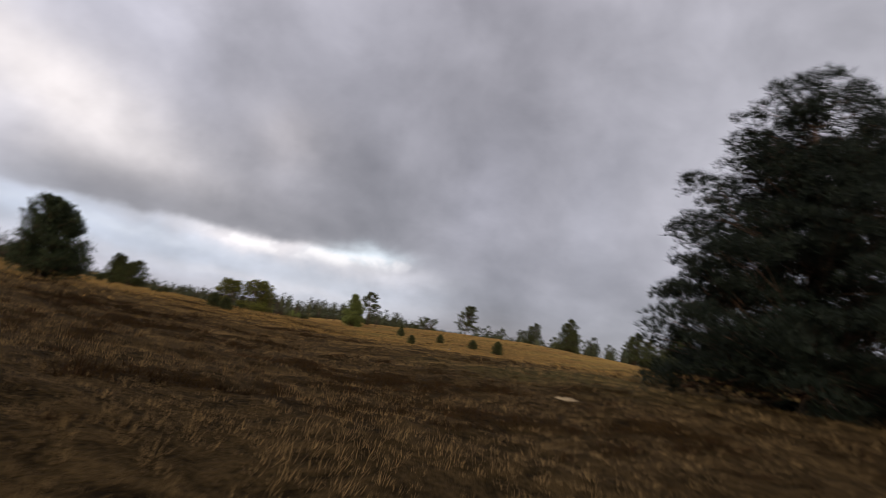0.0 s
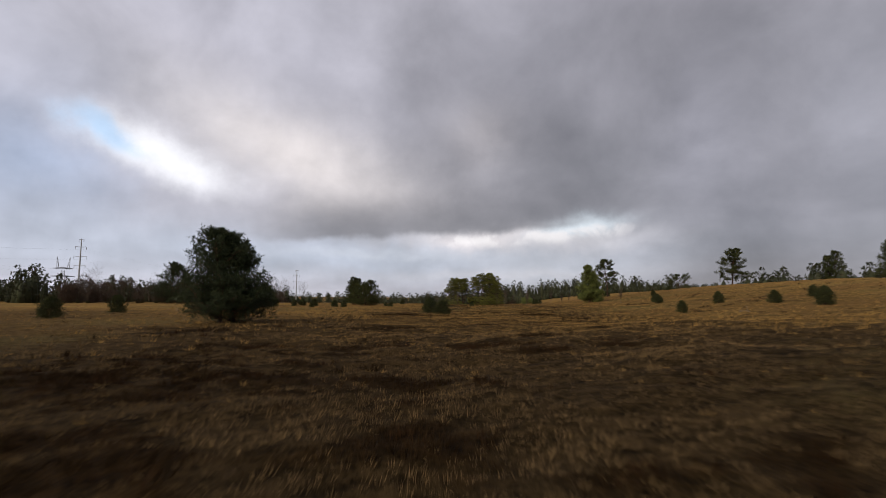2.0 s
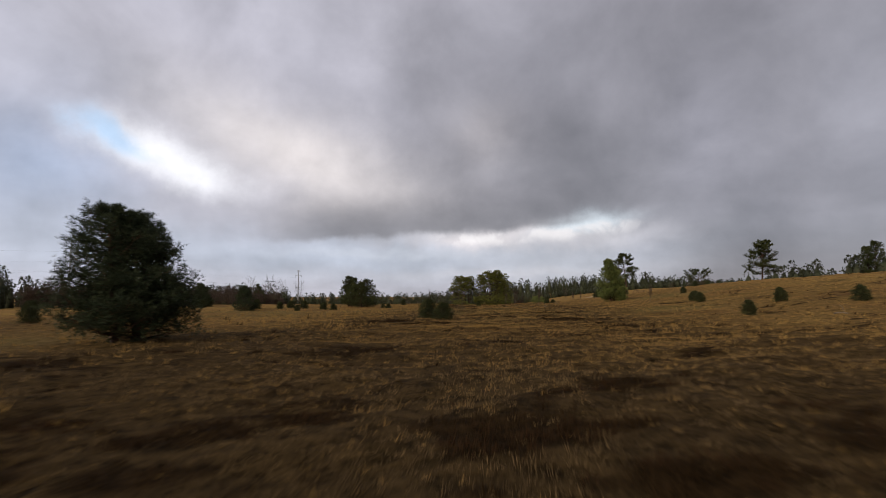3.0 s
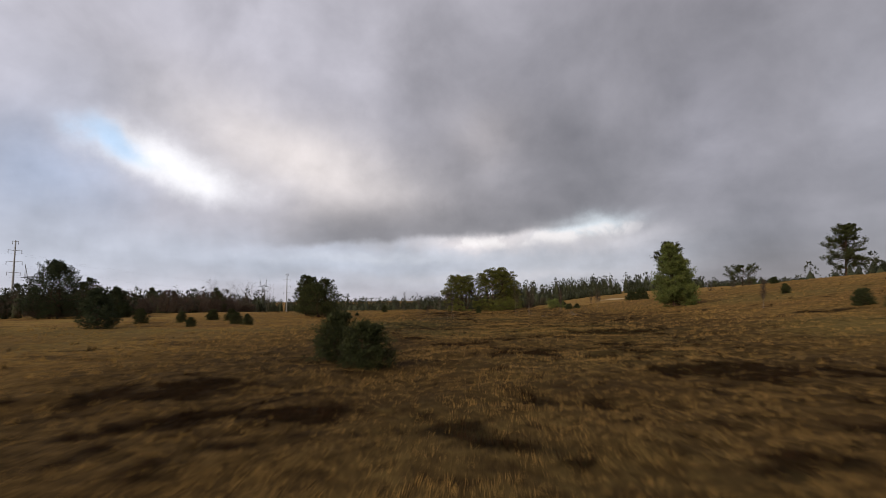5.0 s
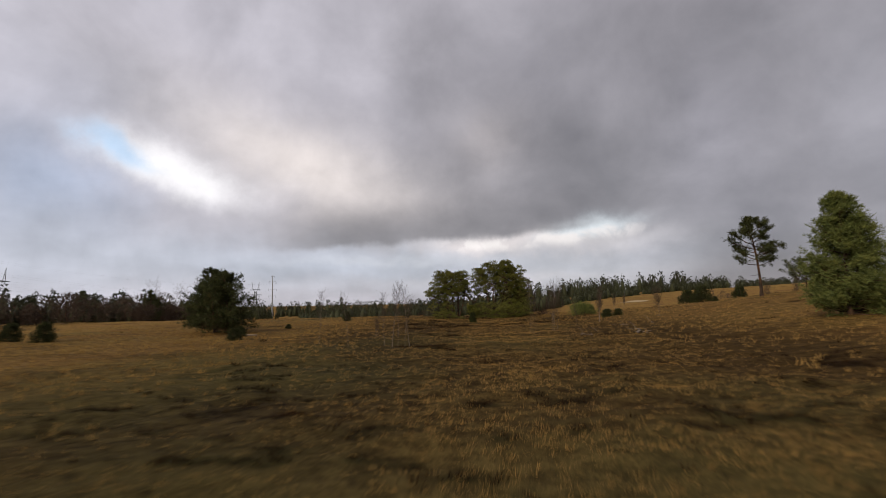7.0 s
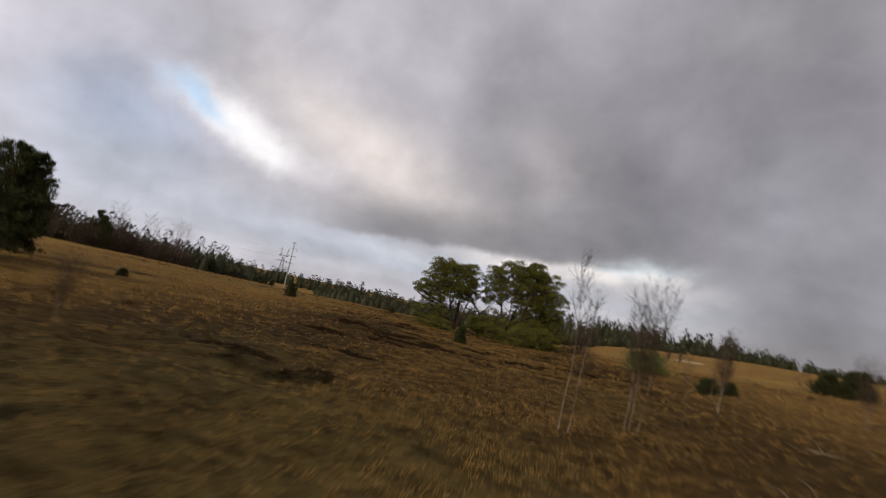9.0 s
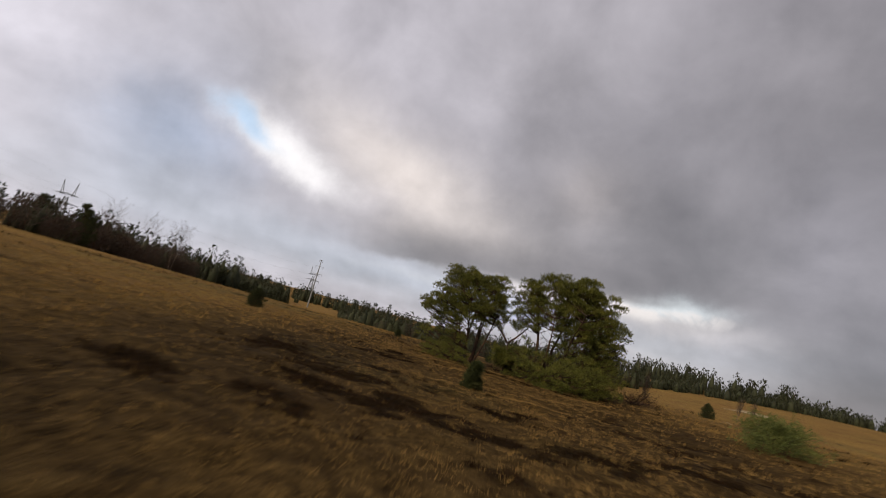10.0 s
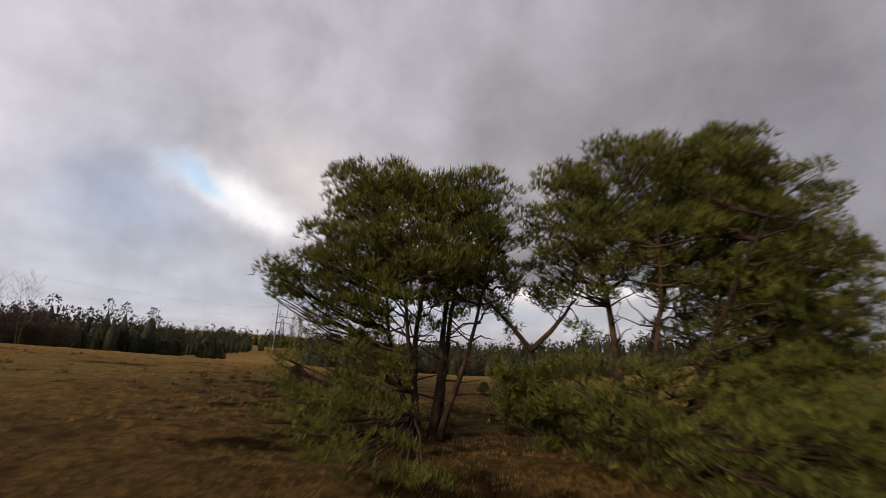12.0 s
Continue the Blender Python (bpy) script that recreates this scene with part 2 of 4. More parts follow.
def ground_material():
    m, t, p = material("heath_ground", 0.95, 0.02)
    place = t.nodes.new("ShaderNodeTexCoord").outputs["Object"]

    def read(name):
        n = t.nodes.new("ShaderNodeAttribute")
        n.attribute_name = name
        return n.outputs["Fac"]

    long = t.nodes.new("ShaderNodeMapping")
    long.inputs["Scale"].default_value = (0.45, 1.0, 1.0)
    t.links.new(place, long.inputs[0])
    n4 = fuzz(t, long.outputs[0], 0.32, 5, 0.65, 0.3)
    n1, n2, n3 = fuzz(t, place, 0.11, 5, 0.6), fuzz(t, place, 2.2, 6, 0.65, 0.4), fuzz(t, place, 14.0, 4, 0.7)
    mott = ramp(t, calc(t, "MULTIPLY_ADD", n3.outputs[0], 0.5, calc(t, "MULTIPLY", n2.outputs[0], 0.5)), 0.36, 0.64)
    straw = mix(t, mott, (0.105, 0.064, 0.02), (0.37, 0.228, 0.068))
    straw = mix(t, calc(t, "MULTIPLY", ramp(t, n4.outputs[0], 0.52, 0.68), 0.8), straw, (0.05, 0.032, 0.014))
    straw = mix(t, calc(t, "MULTIPLY", ramp(t, n1.outputs[0], 0.42, 0.62), 0.5), straw, (0.2, 0.105, 0.038))
    # browner ground colour that carries cloud shade and darker picture corners
    shade_brown = mix(t, mott, (0.016, 0.01, 0.0045), (0.12, 0.079, 0.036))
    straw = mix(t, read("shade_brown"), straw, shade_brown)
    # darker soil along the route: shade between the blades put into the colour
    shaded_soil = mix(t, mott, (0.021, 0.0128, 0.0048), (0.128, 0.078, 0.026))
    shaded_soil = mix(t, calc(t, "MULTIPLY", ramp(t, n4.outputs[0], 0.46, 0.66), 0.6), shaded_soil, (0.038, 0.022, 0.0085))
    shaded_soil = mix(t, read("shade_brown"), shaded_soil, mix(t, mott, (0.006, 0.0038, 0.0017), (0.058, 0.0375, 0.016)))
    straw = mix(t, read("gap_shade"), straw, shaded_soil)
    heath = mix(t, mott, (0.004, 0.0025, 0.001), (0.034, 0.0195, 0.0073))
    rough_edge = calc(t, "ADD", read("heather"), calc(t, "MULTIPLY_ADD", n2.outputs[0], 0.7, -0.35))
    c = mix(t, ramp(t, rough_edge, 0.12, 0.72), straw, heath)
    moss = calc(t, "ADD", read("moss"), calc(t, "MULTIPLY_ADD", n2.outputs[0], 0.5, -0.25))
    c = mix(t, calc(t, "MULTIPLY", ramp(t, moss, 0.55, 0.9), 0.3), c, (0.1, 0.1, 0.035))
    sandy = calc(t, "ADD", read("sand"), calc(t, "MULTIPLY_ADD", n2.outputs[0], 0.6, -0.3))
    c = mix(t, ramp(t, sandy, 0.45, 0.6), c, mix(t, n3.outputs[0], (0.3, 0.225, 0.135), (0.44, 0.345, 0.22)))
    t.links.new(c, p.inputs["Base Color"])
    b = t.nodes.new("ShaderNodeBump")
    b.inputs["Strength"].default_value, b.inputs["Distance"].default_value = 1.0, 0.12
    t.links.new(calc(t, "ADD", n2.outputs[0], calc(t, "MULTIPLY", n3.outputs[0], 0.4)), b.inputs["Height"])
    t.links.new(b.outputs[0], p.inputs["Normal"])
    return m


GROUND = ground_material()


# ---- ground ----
def sstep(a, b, v):
    v = np.clip((v - a) / (b - a), 0.0, 1.0)
    return v * v * (3 - 2 * v)


def rand01(ix, iy, seed):
    h = (ix.astype(np.int64) * 374761393 + iy.astype(np.int64) * 668265263 + seed * 982451653) & 0xFFFFFFFF
    h = ((h ^ (h >> 13)) * 1274126177) & 0xFFFFFFFF
    return ((h ^ (h >> 16)) & 0xFFFF) / 65535.0


def vnoise(x, y, size, seed, octaves=3):
    """Smooth value noise, 0 to 1, with features of that size in metres."""
    total, amp, norm = 0.0, 1.0, 0.0
    for o in range(octaves):
        u, v = x / size, y / size
        iu, iv = np.floor(u), np.floor(v)
        fu, fv = u - iu, v - iv
        fu, fv = fu * fu * (3 - 2 * fu), fv * fv * (3 - 2 * fv)
        a, b = rand01(iu, iv, seed + o), rand01(iu + 1, iv, seed + o)
        c, d = rand01(iu, iv + 1, seed + o), rand01(iu + 1, iv + 1, seed + o)
        total = total + amp * ((a * (1 - fu) + b * fu) * (1 - fv) + (c * (1 - fu) + d * fu) * fv)
        norm, amp, size = norm + amp, amp * 0.5, size * 0.5
    return total / norm


def hgt(x, y):
    """The lie of the land: a rise on the one side, falling away towards the far woods on the other."""
    x, y = np.asarray(x, float), np.asarray(y, float)
    z = 0.55 * (1 - sstep(-90, 10, y)) - 0.1
    z = z + 5.8 * sstep(0, 66, x) * (1 - 0.95 * sstep(-25, 50, y)) * (0.8 + 0.2 * sstep(-92, -52, y))
    z = z + 1.3 * sstep(-12, 6, x) * (1 - sstep(-135, -95, y))
    z = z + 5.2 * sstep(72, 210, x) * (1 - sstep(60, 160, y)) + 7.0 * sstep(20, 140, x) * sstep(30, 130, y)
    west = 1 - 0.85 * (1 - sstep(-165, -115, x)) * (1 - sstep(110, 220, y))
    return z - 8.0 * sstep(20, 200, y) * (1 - sstep(-30, 70, x)) * west


def bumps(x, y):
    near = 1 - sstep(60, 140, np.hypot(x, (y + 70) * 0.6))
    return near * (0.34 * (vnoise(x, y, 7.0, 3) - 0.5) + 0.26 * (vnoise(x, y, 1.3, 9, 2) - 0.5))


def route(y):
    """The camera's sideways place along its route over the heath."""
    return np.interp(y, [-160, -134, -100, -50, 0, 20], [-11, -10, -7, -0.5, 0, 0])


# dark patches of dwarf shrubs: where they lie and how far they reach
FIRST_PATCHES = ((-13.2, -144.4, 1.3), (-12.6, -135.3, 1.5), (-10.0, -138.5, 1.3), (-7.6, -139.4, 1.6), (-10.9, -127.6, 1.3), (-14.8, -134.1, 1.2),
                 (-10.2, -131.6, 1.0), (-10.1, -128.2, 1.5), (-16.1, -128.0, 2.2), (-12.6, -109.0, 1.7), (-7.9, -107.5, 1.5), (-3.9, -122.3, 0.9),
                 (-13.9, -133.4, 1.2), (-8.5, -134.2, 0.8), (-6.1, -133.1, 0.8), (-11.6, -119.6, 1.3), (-12.9, -120.8, 0.8), (-8.3, -115.3, 0.6),
                 (-5.3, -118.8, 1.2), (-8.2, -121.2, 1.4), (-4.0, -121.2, 1.2), (-6.8, -122.9, 1.2), (-21.5, -113.5, 1.5), (-16.2, -120.0, 1.0), (-1.8, -113.4, 1.2))
MIDDLE_PATCHES = ((2.3, -85.3, 2.3), (-3.1, -79.8, 1.2), (0.8, -77.9, 1.1), (-13.1, -87.3, 1.2), (-9.4, -90.2, 1.1), (-11.3, -89.9, 1.0), (-6.9, -91.9, 1.2),
                  (-4.3, -89.2, 1.0), (-2.0, -93.3, 0.8), (3.8, -69.5, 2.4), (18.8, -65.2, 2.4), (-3.3, -72.9, 0.7), (-4.2, -77.5, 0.6), (-0.9, -72.3, 1.2),
                  (4.7, -67.4, 1.4), (3.6, -62.0, 1.6), (-6.4, -75.0, 1.2), (-0.7, -78.0, 0.8), (1.2, -76.0, 0.9), (-8.9, -71.1, 0.8))
LAST_PATCHES = ((-5.1, -40.0, 1.4), (-4.9, -43.3, 1.3), (-4.0, -45.2, 0.9), (-2.3, -44.2, 0.6), (6.2, -37.0, 0.8), (-4.4, -31.5, 1.6), (-2.5, -32.6, 1.1), (-3.1, -25.8, 2.2), (-6.2, -42.8, 0.9),
                (-4.2, -12.5, 2.3), (-1.4, -15.1, 1.7), (1.2, -16.1, 1.0), (3.5, -15.3, 1.6), (6.8, -13.7, 1.2), (-5.8, -19.5, 1.6), (-3.4, -19.4, 1.6), (-1.1, -20.4, 1.5), (1.1, -20.6, 1.3), (3.6, -17.0, 1.3), (-3.7, -30.9, 0.7), (-7.0, -11.9, 1.6),
                (-6.9, -0.1, 1.5), (-5.1, -0.2, 1.0), (-5.7, 2.6, 0.6), (-9.1, 6.1, 0.6), (-5.9, 11.4, 0.9), (0.3, 9.2, 1.3), (-2.6, -9.2, 1.5), (1.5, -11.2, 1.9), (-3.5, -16.2, 1.5), (-2.1, -17.4, 1.2), (0.4, -15.8, 1.4))


def heather(x, y):
    """Where the dwarf shrubs grow: ragged streaks and clumps, with extra cover put in for shade."""
    wx, wy = x + 1.6 * (vnoise(x, y, 2.2, 61) - 0.5), y + 1.6 * (vnoise(x, y, 2.2, 62) - 0.5)
    a = vnoise(wx * 0.55 + wy * 0.1, wy, 4.0, 21, 4)
    b, c = vnoise(x, y, 30.0, 40, 2), vnoise(x, y, 0.7, 51, 2)
    # thicker cover on the first stretch also puts cloud shade into the ground
    start = 1 - sstep(-128, -104, y)
    off = x - route(y)
    v = 0.5 * a + 0.8 * c + 0.4 * (b - 0.5) - 0.235 + 0.055 * start - 0.05 * sstep(-84, -62, y)
    # added strip left of the route, darkening the ground for lens vignetting
    v = v + 0.05 * sstep(1, 5, -off) * (1 - sstep(10, 16, -off))
    v = v + 0.035 * sstep(10, 24, x) * (1 - sstep(-60, -20, y))
    spots = np.zeros(np.shape(x))
    for cx, cy, r in FIRST_PATCHES + MIDDLE_PATCHES + LAST_PATCHES:
        near = np.exp(-((wx - cx) / (1.25 * r)) ** 2 - ((wy - cy) / (0.8 * r)) ** 2)
        spots = np.maximum(spots, near)
    spots = spots * (0.45 + 1.1 * vnoise(x * 0.8, y, 1.1, 66, 3))
    return np.clip((v + 0.42 * spots - 0.54) * 2.8, 0, 1)


def shade_brown(x, y):
    """Browner, darker ground: cloud shade in the colour all over the first stretch, then drifts, mostly on the lower
    side of the way, for lens vignetting.
    """
    first = 1 - sstep(-136, -88, y + 26 * (vnoise(x, y, 18.0, 91) - 0.5) + 0.5 * np.clip(x + 8, -37, 0) + 1.1 * np.clip(x + 8, 0, 30))
    off = route(y) - x
    drift = 1.3 * vnoise(x * 0.6, y, 6.0, 95, 4) - 0.32
    # side drifts paint the ground darker where the lens vignettes
    side = 0.46 * sstep(0.0, 7, off) * (1 - sstep(6, 14, off)) + 0.12 * sstep(3, 7, -off) * (1 - sstep(10, 16, -off))
    side = side * sstep(-105, -80, y) * (1 - sstep(-4, 12, y))
    return np.clip(np.maximum(first, side + 0.9 * drift * (0.35 + side)), 0, 1)


def gap_shade(x, y):
    """Where the soil is painted darker for shade between the blades, strongest along the camera's route."""
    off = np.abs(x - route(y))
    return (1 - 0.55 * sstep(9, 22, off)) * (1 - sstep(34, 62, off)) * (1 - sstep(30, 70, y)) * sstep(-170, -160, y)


def sand(x, y):
    s = np.exp(-(((x - 60) / 22) ** 2 + ((y - 104 - 0.3 * (x - 60)) / 4.5) ** 2)) * (2.2 * vnoise(x, y, 7.0, 83, 4) - 0.25)
    s = np.maximum(s, np.exp(-(((x - 66) / 13) ** 2 + ((y - 6) / 2.6) ** 2)) * (2.0 * vnoise(x, y, 4.0, 84, 4) - 0.3))
    s = np.maximum(s, 1.9 * np.exp(-(((x - 34) / 4) ** 2 + ((y - 46) / 2) ** 2)) * (vnoise(x, y, 3.0, 85, 4) - 0.1))
    s = np.maximum(s, 0.6 * np.exp(-(((x + 3.6) / 0.9) ** 2 + ((y + 141.5) / 0.45) ** 2)))
    return s


def build_ground():
    def axis(lo, hi, step, mid_lo, mid_hi, fine):
        inner = np.concatenate([np.arange(lo, mid_lo, step), np.arange(mid_lo, mid_hi, fine), np.arange(mid_hi, hi + step, step)])
        out = np.cumsum(np.geomspace(step, 900, 26))
        return np.concatenate([lo - out[::-1], inner, inner[-1] + out])

    xs, ys = axis(-64, 76, 1.3, -19.5, 9.1, 0.26), axis(-176, 64, 1.3, -157, 20, 0.26)
    X, Y = np.meshgrid(xs, ys)
    Z = hgt(X, Y) + bumps(X, Y)
    nx, ny = len(xs), len(ys)
    me = bpy.data.meshes.new("ground")
    i = np.arange(nx * ny).reshape(ny, nx)
    quads = np.stack([i[:-1, :-1], i[:-1, 1:], i[1:, 1:], i[1:, :-1]], -1).reshape(-1, 4)
    fill(me, np.stack([X, Y, Z], -1).reshape(-1, 3), quads)
    me.polygons.foreach_set("use_smooth", np.ones(len(quads), bool))
    for name, fn in (("heather", heather), ("sand", sand), ("shade_brown", shade_brown), ("gap_shade", gap_shade), ("moss", lambda x, y: vnoise(x, y, 15.0, 77, 3))):
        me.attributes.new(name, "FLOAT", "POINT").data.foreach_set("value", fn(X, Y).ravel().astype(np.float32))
    me.materials.append(GROUND)
    tagged(new("ground", me), "dry ochre heath ground with dark heather patches", "ground", kind="structure")


def fill(me, verts, faces):
    """Fills a mesh from arrays; all faces have the same number of corners."""
    verts, faces = np.asarray(verts, np.float32), np.asarray(faces, np.int32)
    n = faces.shape[1]
    me.vertices.add(len(verts))
    me.vertices.foreach_set("co", verts.ravel())
    me.loops.add(faces.size)
    me.loops.foreach_set("vertex_index", faces.ravel())
    me.polygons.add(len(faces))
    me.polygons.foreach_set("loop_start", np.arange(0, faces.size, n, dtype=np.int32))
    me.update(calc_edges=True)


build_ground()


# ---- plant building ----
def unit(v):
    v = np.asarray(v, float)
    return v / np.maximum(np.linalg.norm(v, axis=-1, keepdims=True), 1e-9)


class Wood:
    """Gathers tapered tubes into one mesh."""

    def __init__(self):
        self.v, self.f, self.n = [], [], 0

    def tube(self, pts, radii, sides=5):
        pts, radii = np.asarray(pts, float), np.asarray(radii, float)
        tan = unit(np.gradient(pts, axis=0))
        side = unit(np.cross(tan, np.where(np.abs(tan[:, 2:3]) > 0.9, [1.0, 0, 0], [0, 0, 1.0])))
        up = np.cross(side, tan)
        a = np.arange(sides) / sides * 2 * math.pi
        ring = pts[:, None] + radii[:, None, None] * (np.cos(a)[None, :, None] * side[:, None] + np.sin(a)[None, :, None] * up[:, None])
        self.v.append(ring.reshape(-1, 3))
        i = self.n + np.arange(len(pts) * sides).reshape(len(pts), sides)
        j = np.roll(i, -1, axis=1)
        self.f.append(np.stack([i[:-1], j[:-1], j[1:], i[1:]], -1).reshape(-1, 4))
        self.n += len(pts) * sides

    def mesh(self, name, mat):
        me = bpy.data.meshes.new(name)
        fill(me, np.concatenate(self.v), np.concatenate(self.f))
        me.polygons.foreach_set("use_smooth", np.ones(len(me.polygons), bool))
        me.materials.append(mat)
        return me


def needles(rng, pos, way, size, count, width, spread=0.8):
    """A brush of slim triangles at every place."""
    n = len(pos)
    d = unit(way[:, None] + spread * unit(rng.normal(size=(n, count, 3))))
    side = unit(np.cross(d, unit(rng.normal(size=(n, count, 3)))))
    L = (size[:, None] * rng.uniform(0.6, 1.15, (n, count)))[..., None]
    base = pos[:, None] + 0.12 * L * d
    v = np.stack([base - side * width * L, base + side * width * L, base + d * L], 2).reshape(-1, 3)
    return v, np.arange(len(v)).reshape(-1, 3)


def brush_mesh(name, mat, v, f):
    me = bpy.data.meshes.new(name)
    fill(me, v, f)
    me.materials.append(mat)
    return me


def bent(rng, start, way, length, lift, n=6, wobble=0.08):
    pts, p, d = [np.asarray(start, float)], np.asarray(start, float), unit(way)
    for _ in range(n - 1):
        d = unit(d + np.array([0, 0, lift / n]) + rng.normal(size=3) * wobble)
        p = p + d * length / (n - 1)
        pts.append(p)
    return np.array(pts)


class Pine:
    def __init__(self, seed):
        self.rng = np.random.default_rng(seed)
        self.stems, self.limbs = [], Wood()
        self.pos, self.way, self.size = [], [], []

    def trunk(self, start, way, length, r, lift=0.4, n=9, wobble=0.05, sides=7):
        pts = bent(self.rng, start, way, length, lift, n, wobble)
        s = np.linspace(0, 1, n)
        radii = r * (1 - 0.8 * s) * (1 + 0.5 * np.exp(-s * 14))
        self.add_stem(pts, radii, sides)
        return pts, radii

    def add_stem(self, pts, radii, sides=6):
        w = Wood()
        w.tube(pts, radii, sides)
        self.stems.append(w)

    def limb(self, start, way, length, r, lift=0.5, twigs=10, tufts=6, bare=0.35, size=0.2, reach=0.36, flat=0.5, twig_wood=True):
        rng = self.rng
        pts = bent(rng, start, way, length, lift, 7, 0.13)
        self.limbs.tube(pts, np.linspace(r, r * 0.25, 7), 4)
        for k in range(twigs):
            s = bare + (1 - bare) * (k + rng.random()) / twigs
            i = min(int(s * 6), 5)
            p = pts[i] + (pts[i + 1] - pts[i]) * (s * 6 - i)
            d = unit(pts[i + 1] - pts[i])
            out = rng.normal(size=3) * [1, 1, flat]
            tw = unit(d * 0.7 + unit(out) * 0.9 + [0, 0, 0.25])
            L = length * reach * (1.1 - 0.6 * s) * rng.uniform(0.6, 1.2) + 0.12
            q = bent(rng, p, tw, L, 0.4, 4, 0.15)
            if twig_wood:
                self.limbs.tube(q[[0, 1, 3]], [r * 0.25, r * 0.18, r * 0.08], 3)
            u = rng.uniform(0.3, 1.05, tufts)
            j = np.minimum((u * 3).astype(int), 2)
            at = q[j] + (q[j + 1] - q[j]) * (u * 3 - j)[:, None]
            self.pos.append(at + rng.normal(size=(tufts, 3)) * (0.13 * L + 0.03))
            self.way.append(unit(0.7 * tw + [0, 0, 0.75] + rng.normal(size=(tufts, 3)) * 0.45))
            self.size.append(np.full(tufts, size))

    def finish(self, label, needle, count=7, width=0.065, name="pine_tree", category="tree", group="", spread=0.8):
        tree = new(name)
        tagged(tree, label, category, group)
        parts = [("trunk", w.mesh("trunk", PINE_BARK)) for w in self.stems]
        parts.append(("branchwork", self.limbs.mesh("branchwork", PINE_BARK)))
        v, f = needles(self.rng, np.concatenate(self.pos), np.concatenate(self.way), np.concatenate(self.size), count, width, spread)
        parts.append(("crown", brush_mesh("crown", needle, v, f)))
        for part_name, me in parts:
            ob = new(part_name, me)
            ob.parent = tree
            if part_name != "trunk":
                tagged(ob, kind="stuff")
        return tree


def around(rng, n, jitter=0.5):
    return np.arange(n) * 2.39996 + rng.normal(size=n) * jitter


def young_pine(seed, h, radius, label, needle, limbs=70, twigs=9, tufts=5, size=0.2, low=0.03, stems=1, name="pine_tree",
               category="tree", round_top=0.8, count=6, width=0.07, low_cut=0.75, group="", twig_wood=False):
    """A pine that is green to the ground, with one or more stems."""
    p = Pine(seed)
    rng = p.rng
    for s in range(stems):
        a = rng.uniform(0, 6.28)
        off = np.array([math.cos(a), math.sin(a), 0]) * (0.0 if stems == 1 else radius * 0.22)
        hs = h * (1 if s == 0 else rng.uniform(0.8, 0.97))
        pts, radii = p.trunk(off - [0, 0, 0.15], unit(off * 0.25 / max(radius, 0.1) + [0, 0, 1]), hs * 0.97, h * 0.017 + 0.012, 0.2, 10, 0.03)
        n = limbs // stems
        for k, az in enumerate(around(rng, n)):
            f = low + (0.985 - low) * ((k + rng.random()) / n) ** 1.25
            i = min(int(f * 9), 8)
            at = pts[i] + (pts[i + 1] - pts[i]) * (f * 9 - i)
            prof = (1 - f ** (1.0 + round_top)) ** 0.75 * min(1.0, low_cut + f * 1.6)
            L = radius * prof * rng.uniform(0.84, 1.08) + 0.04 * h
            tilt = 1.2 * f * f + rng.uniform(-0.1, 0.2)
            p.limb(at, [math.cos(az), math.sin(az), tilt], L, h * 0.0045 + 0.004, 0.45, twigs, tufts, 0.25, size, 0.42, 0.7, twig_wood)
        tip = pts[-1]
        p.pos.append(tip + rng.normal(size=(8, 3)) * size * 0.4)
        p.way.append(np.tile([0, 0, 1.0], (8, 1)))
        p.size.append(np.full(8, size))
    return p.finish(label, needle, count, width, name, category, group)


def old_pine(seed, h, radius, label, needle, limbs=22, bare=0.45, twigs=16, tufts=9, size=0.28, lean=0.04, group=""):
    """A tall pine with a bare trunk and plates of foliage."""
    p = Pine(seed)
    rng = p.rng
    pts, radii = p.trunk([0, 0, -0.2], [lean, 0.02, 1], h * 0.98, h * 0.019, 0.15, 11, 0.035)
    for k, az in enumerate(around(rng, limbs, 0.7)):
        f = bare + (0.985 - bare) * (k + rng.random()) / limbs
        i = min(int(f * 10), 9)
        at = pts[i] + (pts[i + 1] - pts[i]) * (f * 10 - i)
        g = (f - bare) / (1 - bare)
        L = radius * (0.55 + 0.6 * math.sin(math.pi * min(1, g * 0.8 + 0.22))) * (1 - 0.55 * g ** 3) * rng.uniform(0.6, 1.15)
        p.limb(at, [math.cos(az), math.sin(az), 0.1 + 0.8 * g ** 2], L, h * 0.006, 0.35, twigs, tufts, 0.45, size, 0.36, 0.3)
    for _ in range(3):
        a = rng.uniform(0, 6.28)
        f = rng.uniform(bare * 0.6, bare)
        i = int(f * 10)
        p.limbs.tube(bent(rng, pts[i], [math.cos(a), math.sin(a), -0.1], radius * 0.4, 0, 5, 0.1), np.linspace(h * 0.004, 0.006, 5), 4)
    return p.finish(label, needle, 7, 0.06, group=group)


def put(ob, x, y, turn=0.0, scale=1.0, sink=0.05, tall=1.0):
    z = float(hgt(x, y) + bumps(x, y)) - sink
    ob.matrix_basis = pose(x, y, z, 0, 0, turn) @ Matrix.Diagonal((scale, scale, scale * tall, 1))
    return ob


def again(ob, x, y, turn, scale, tall=1.0, sink=0.05, label=""):
    c = copy_thing(ob, Matrix())
    if label:
        c["label"] = label
    return put(c, x, y, turn, scale, sink, tall)


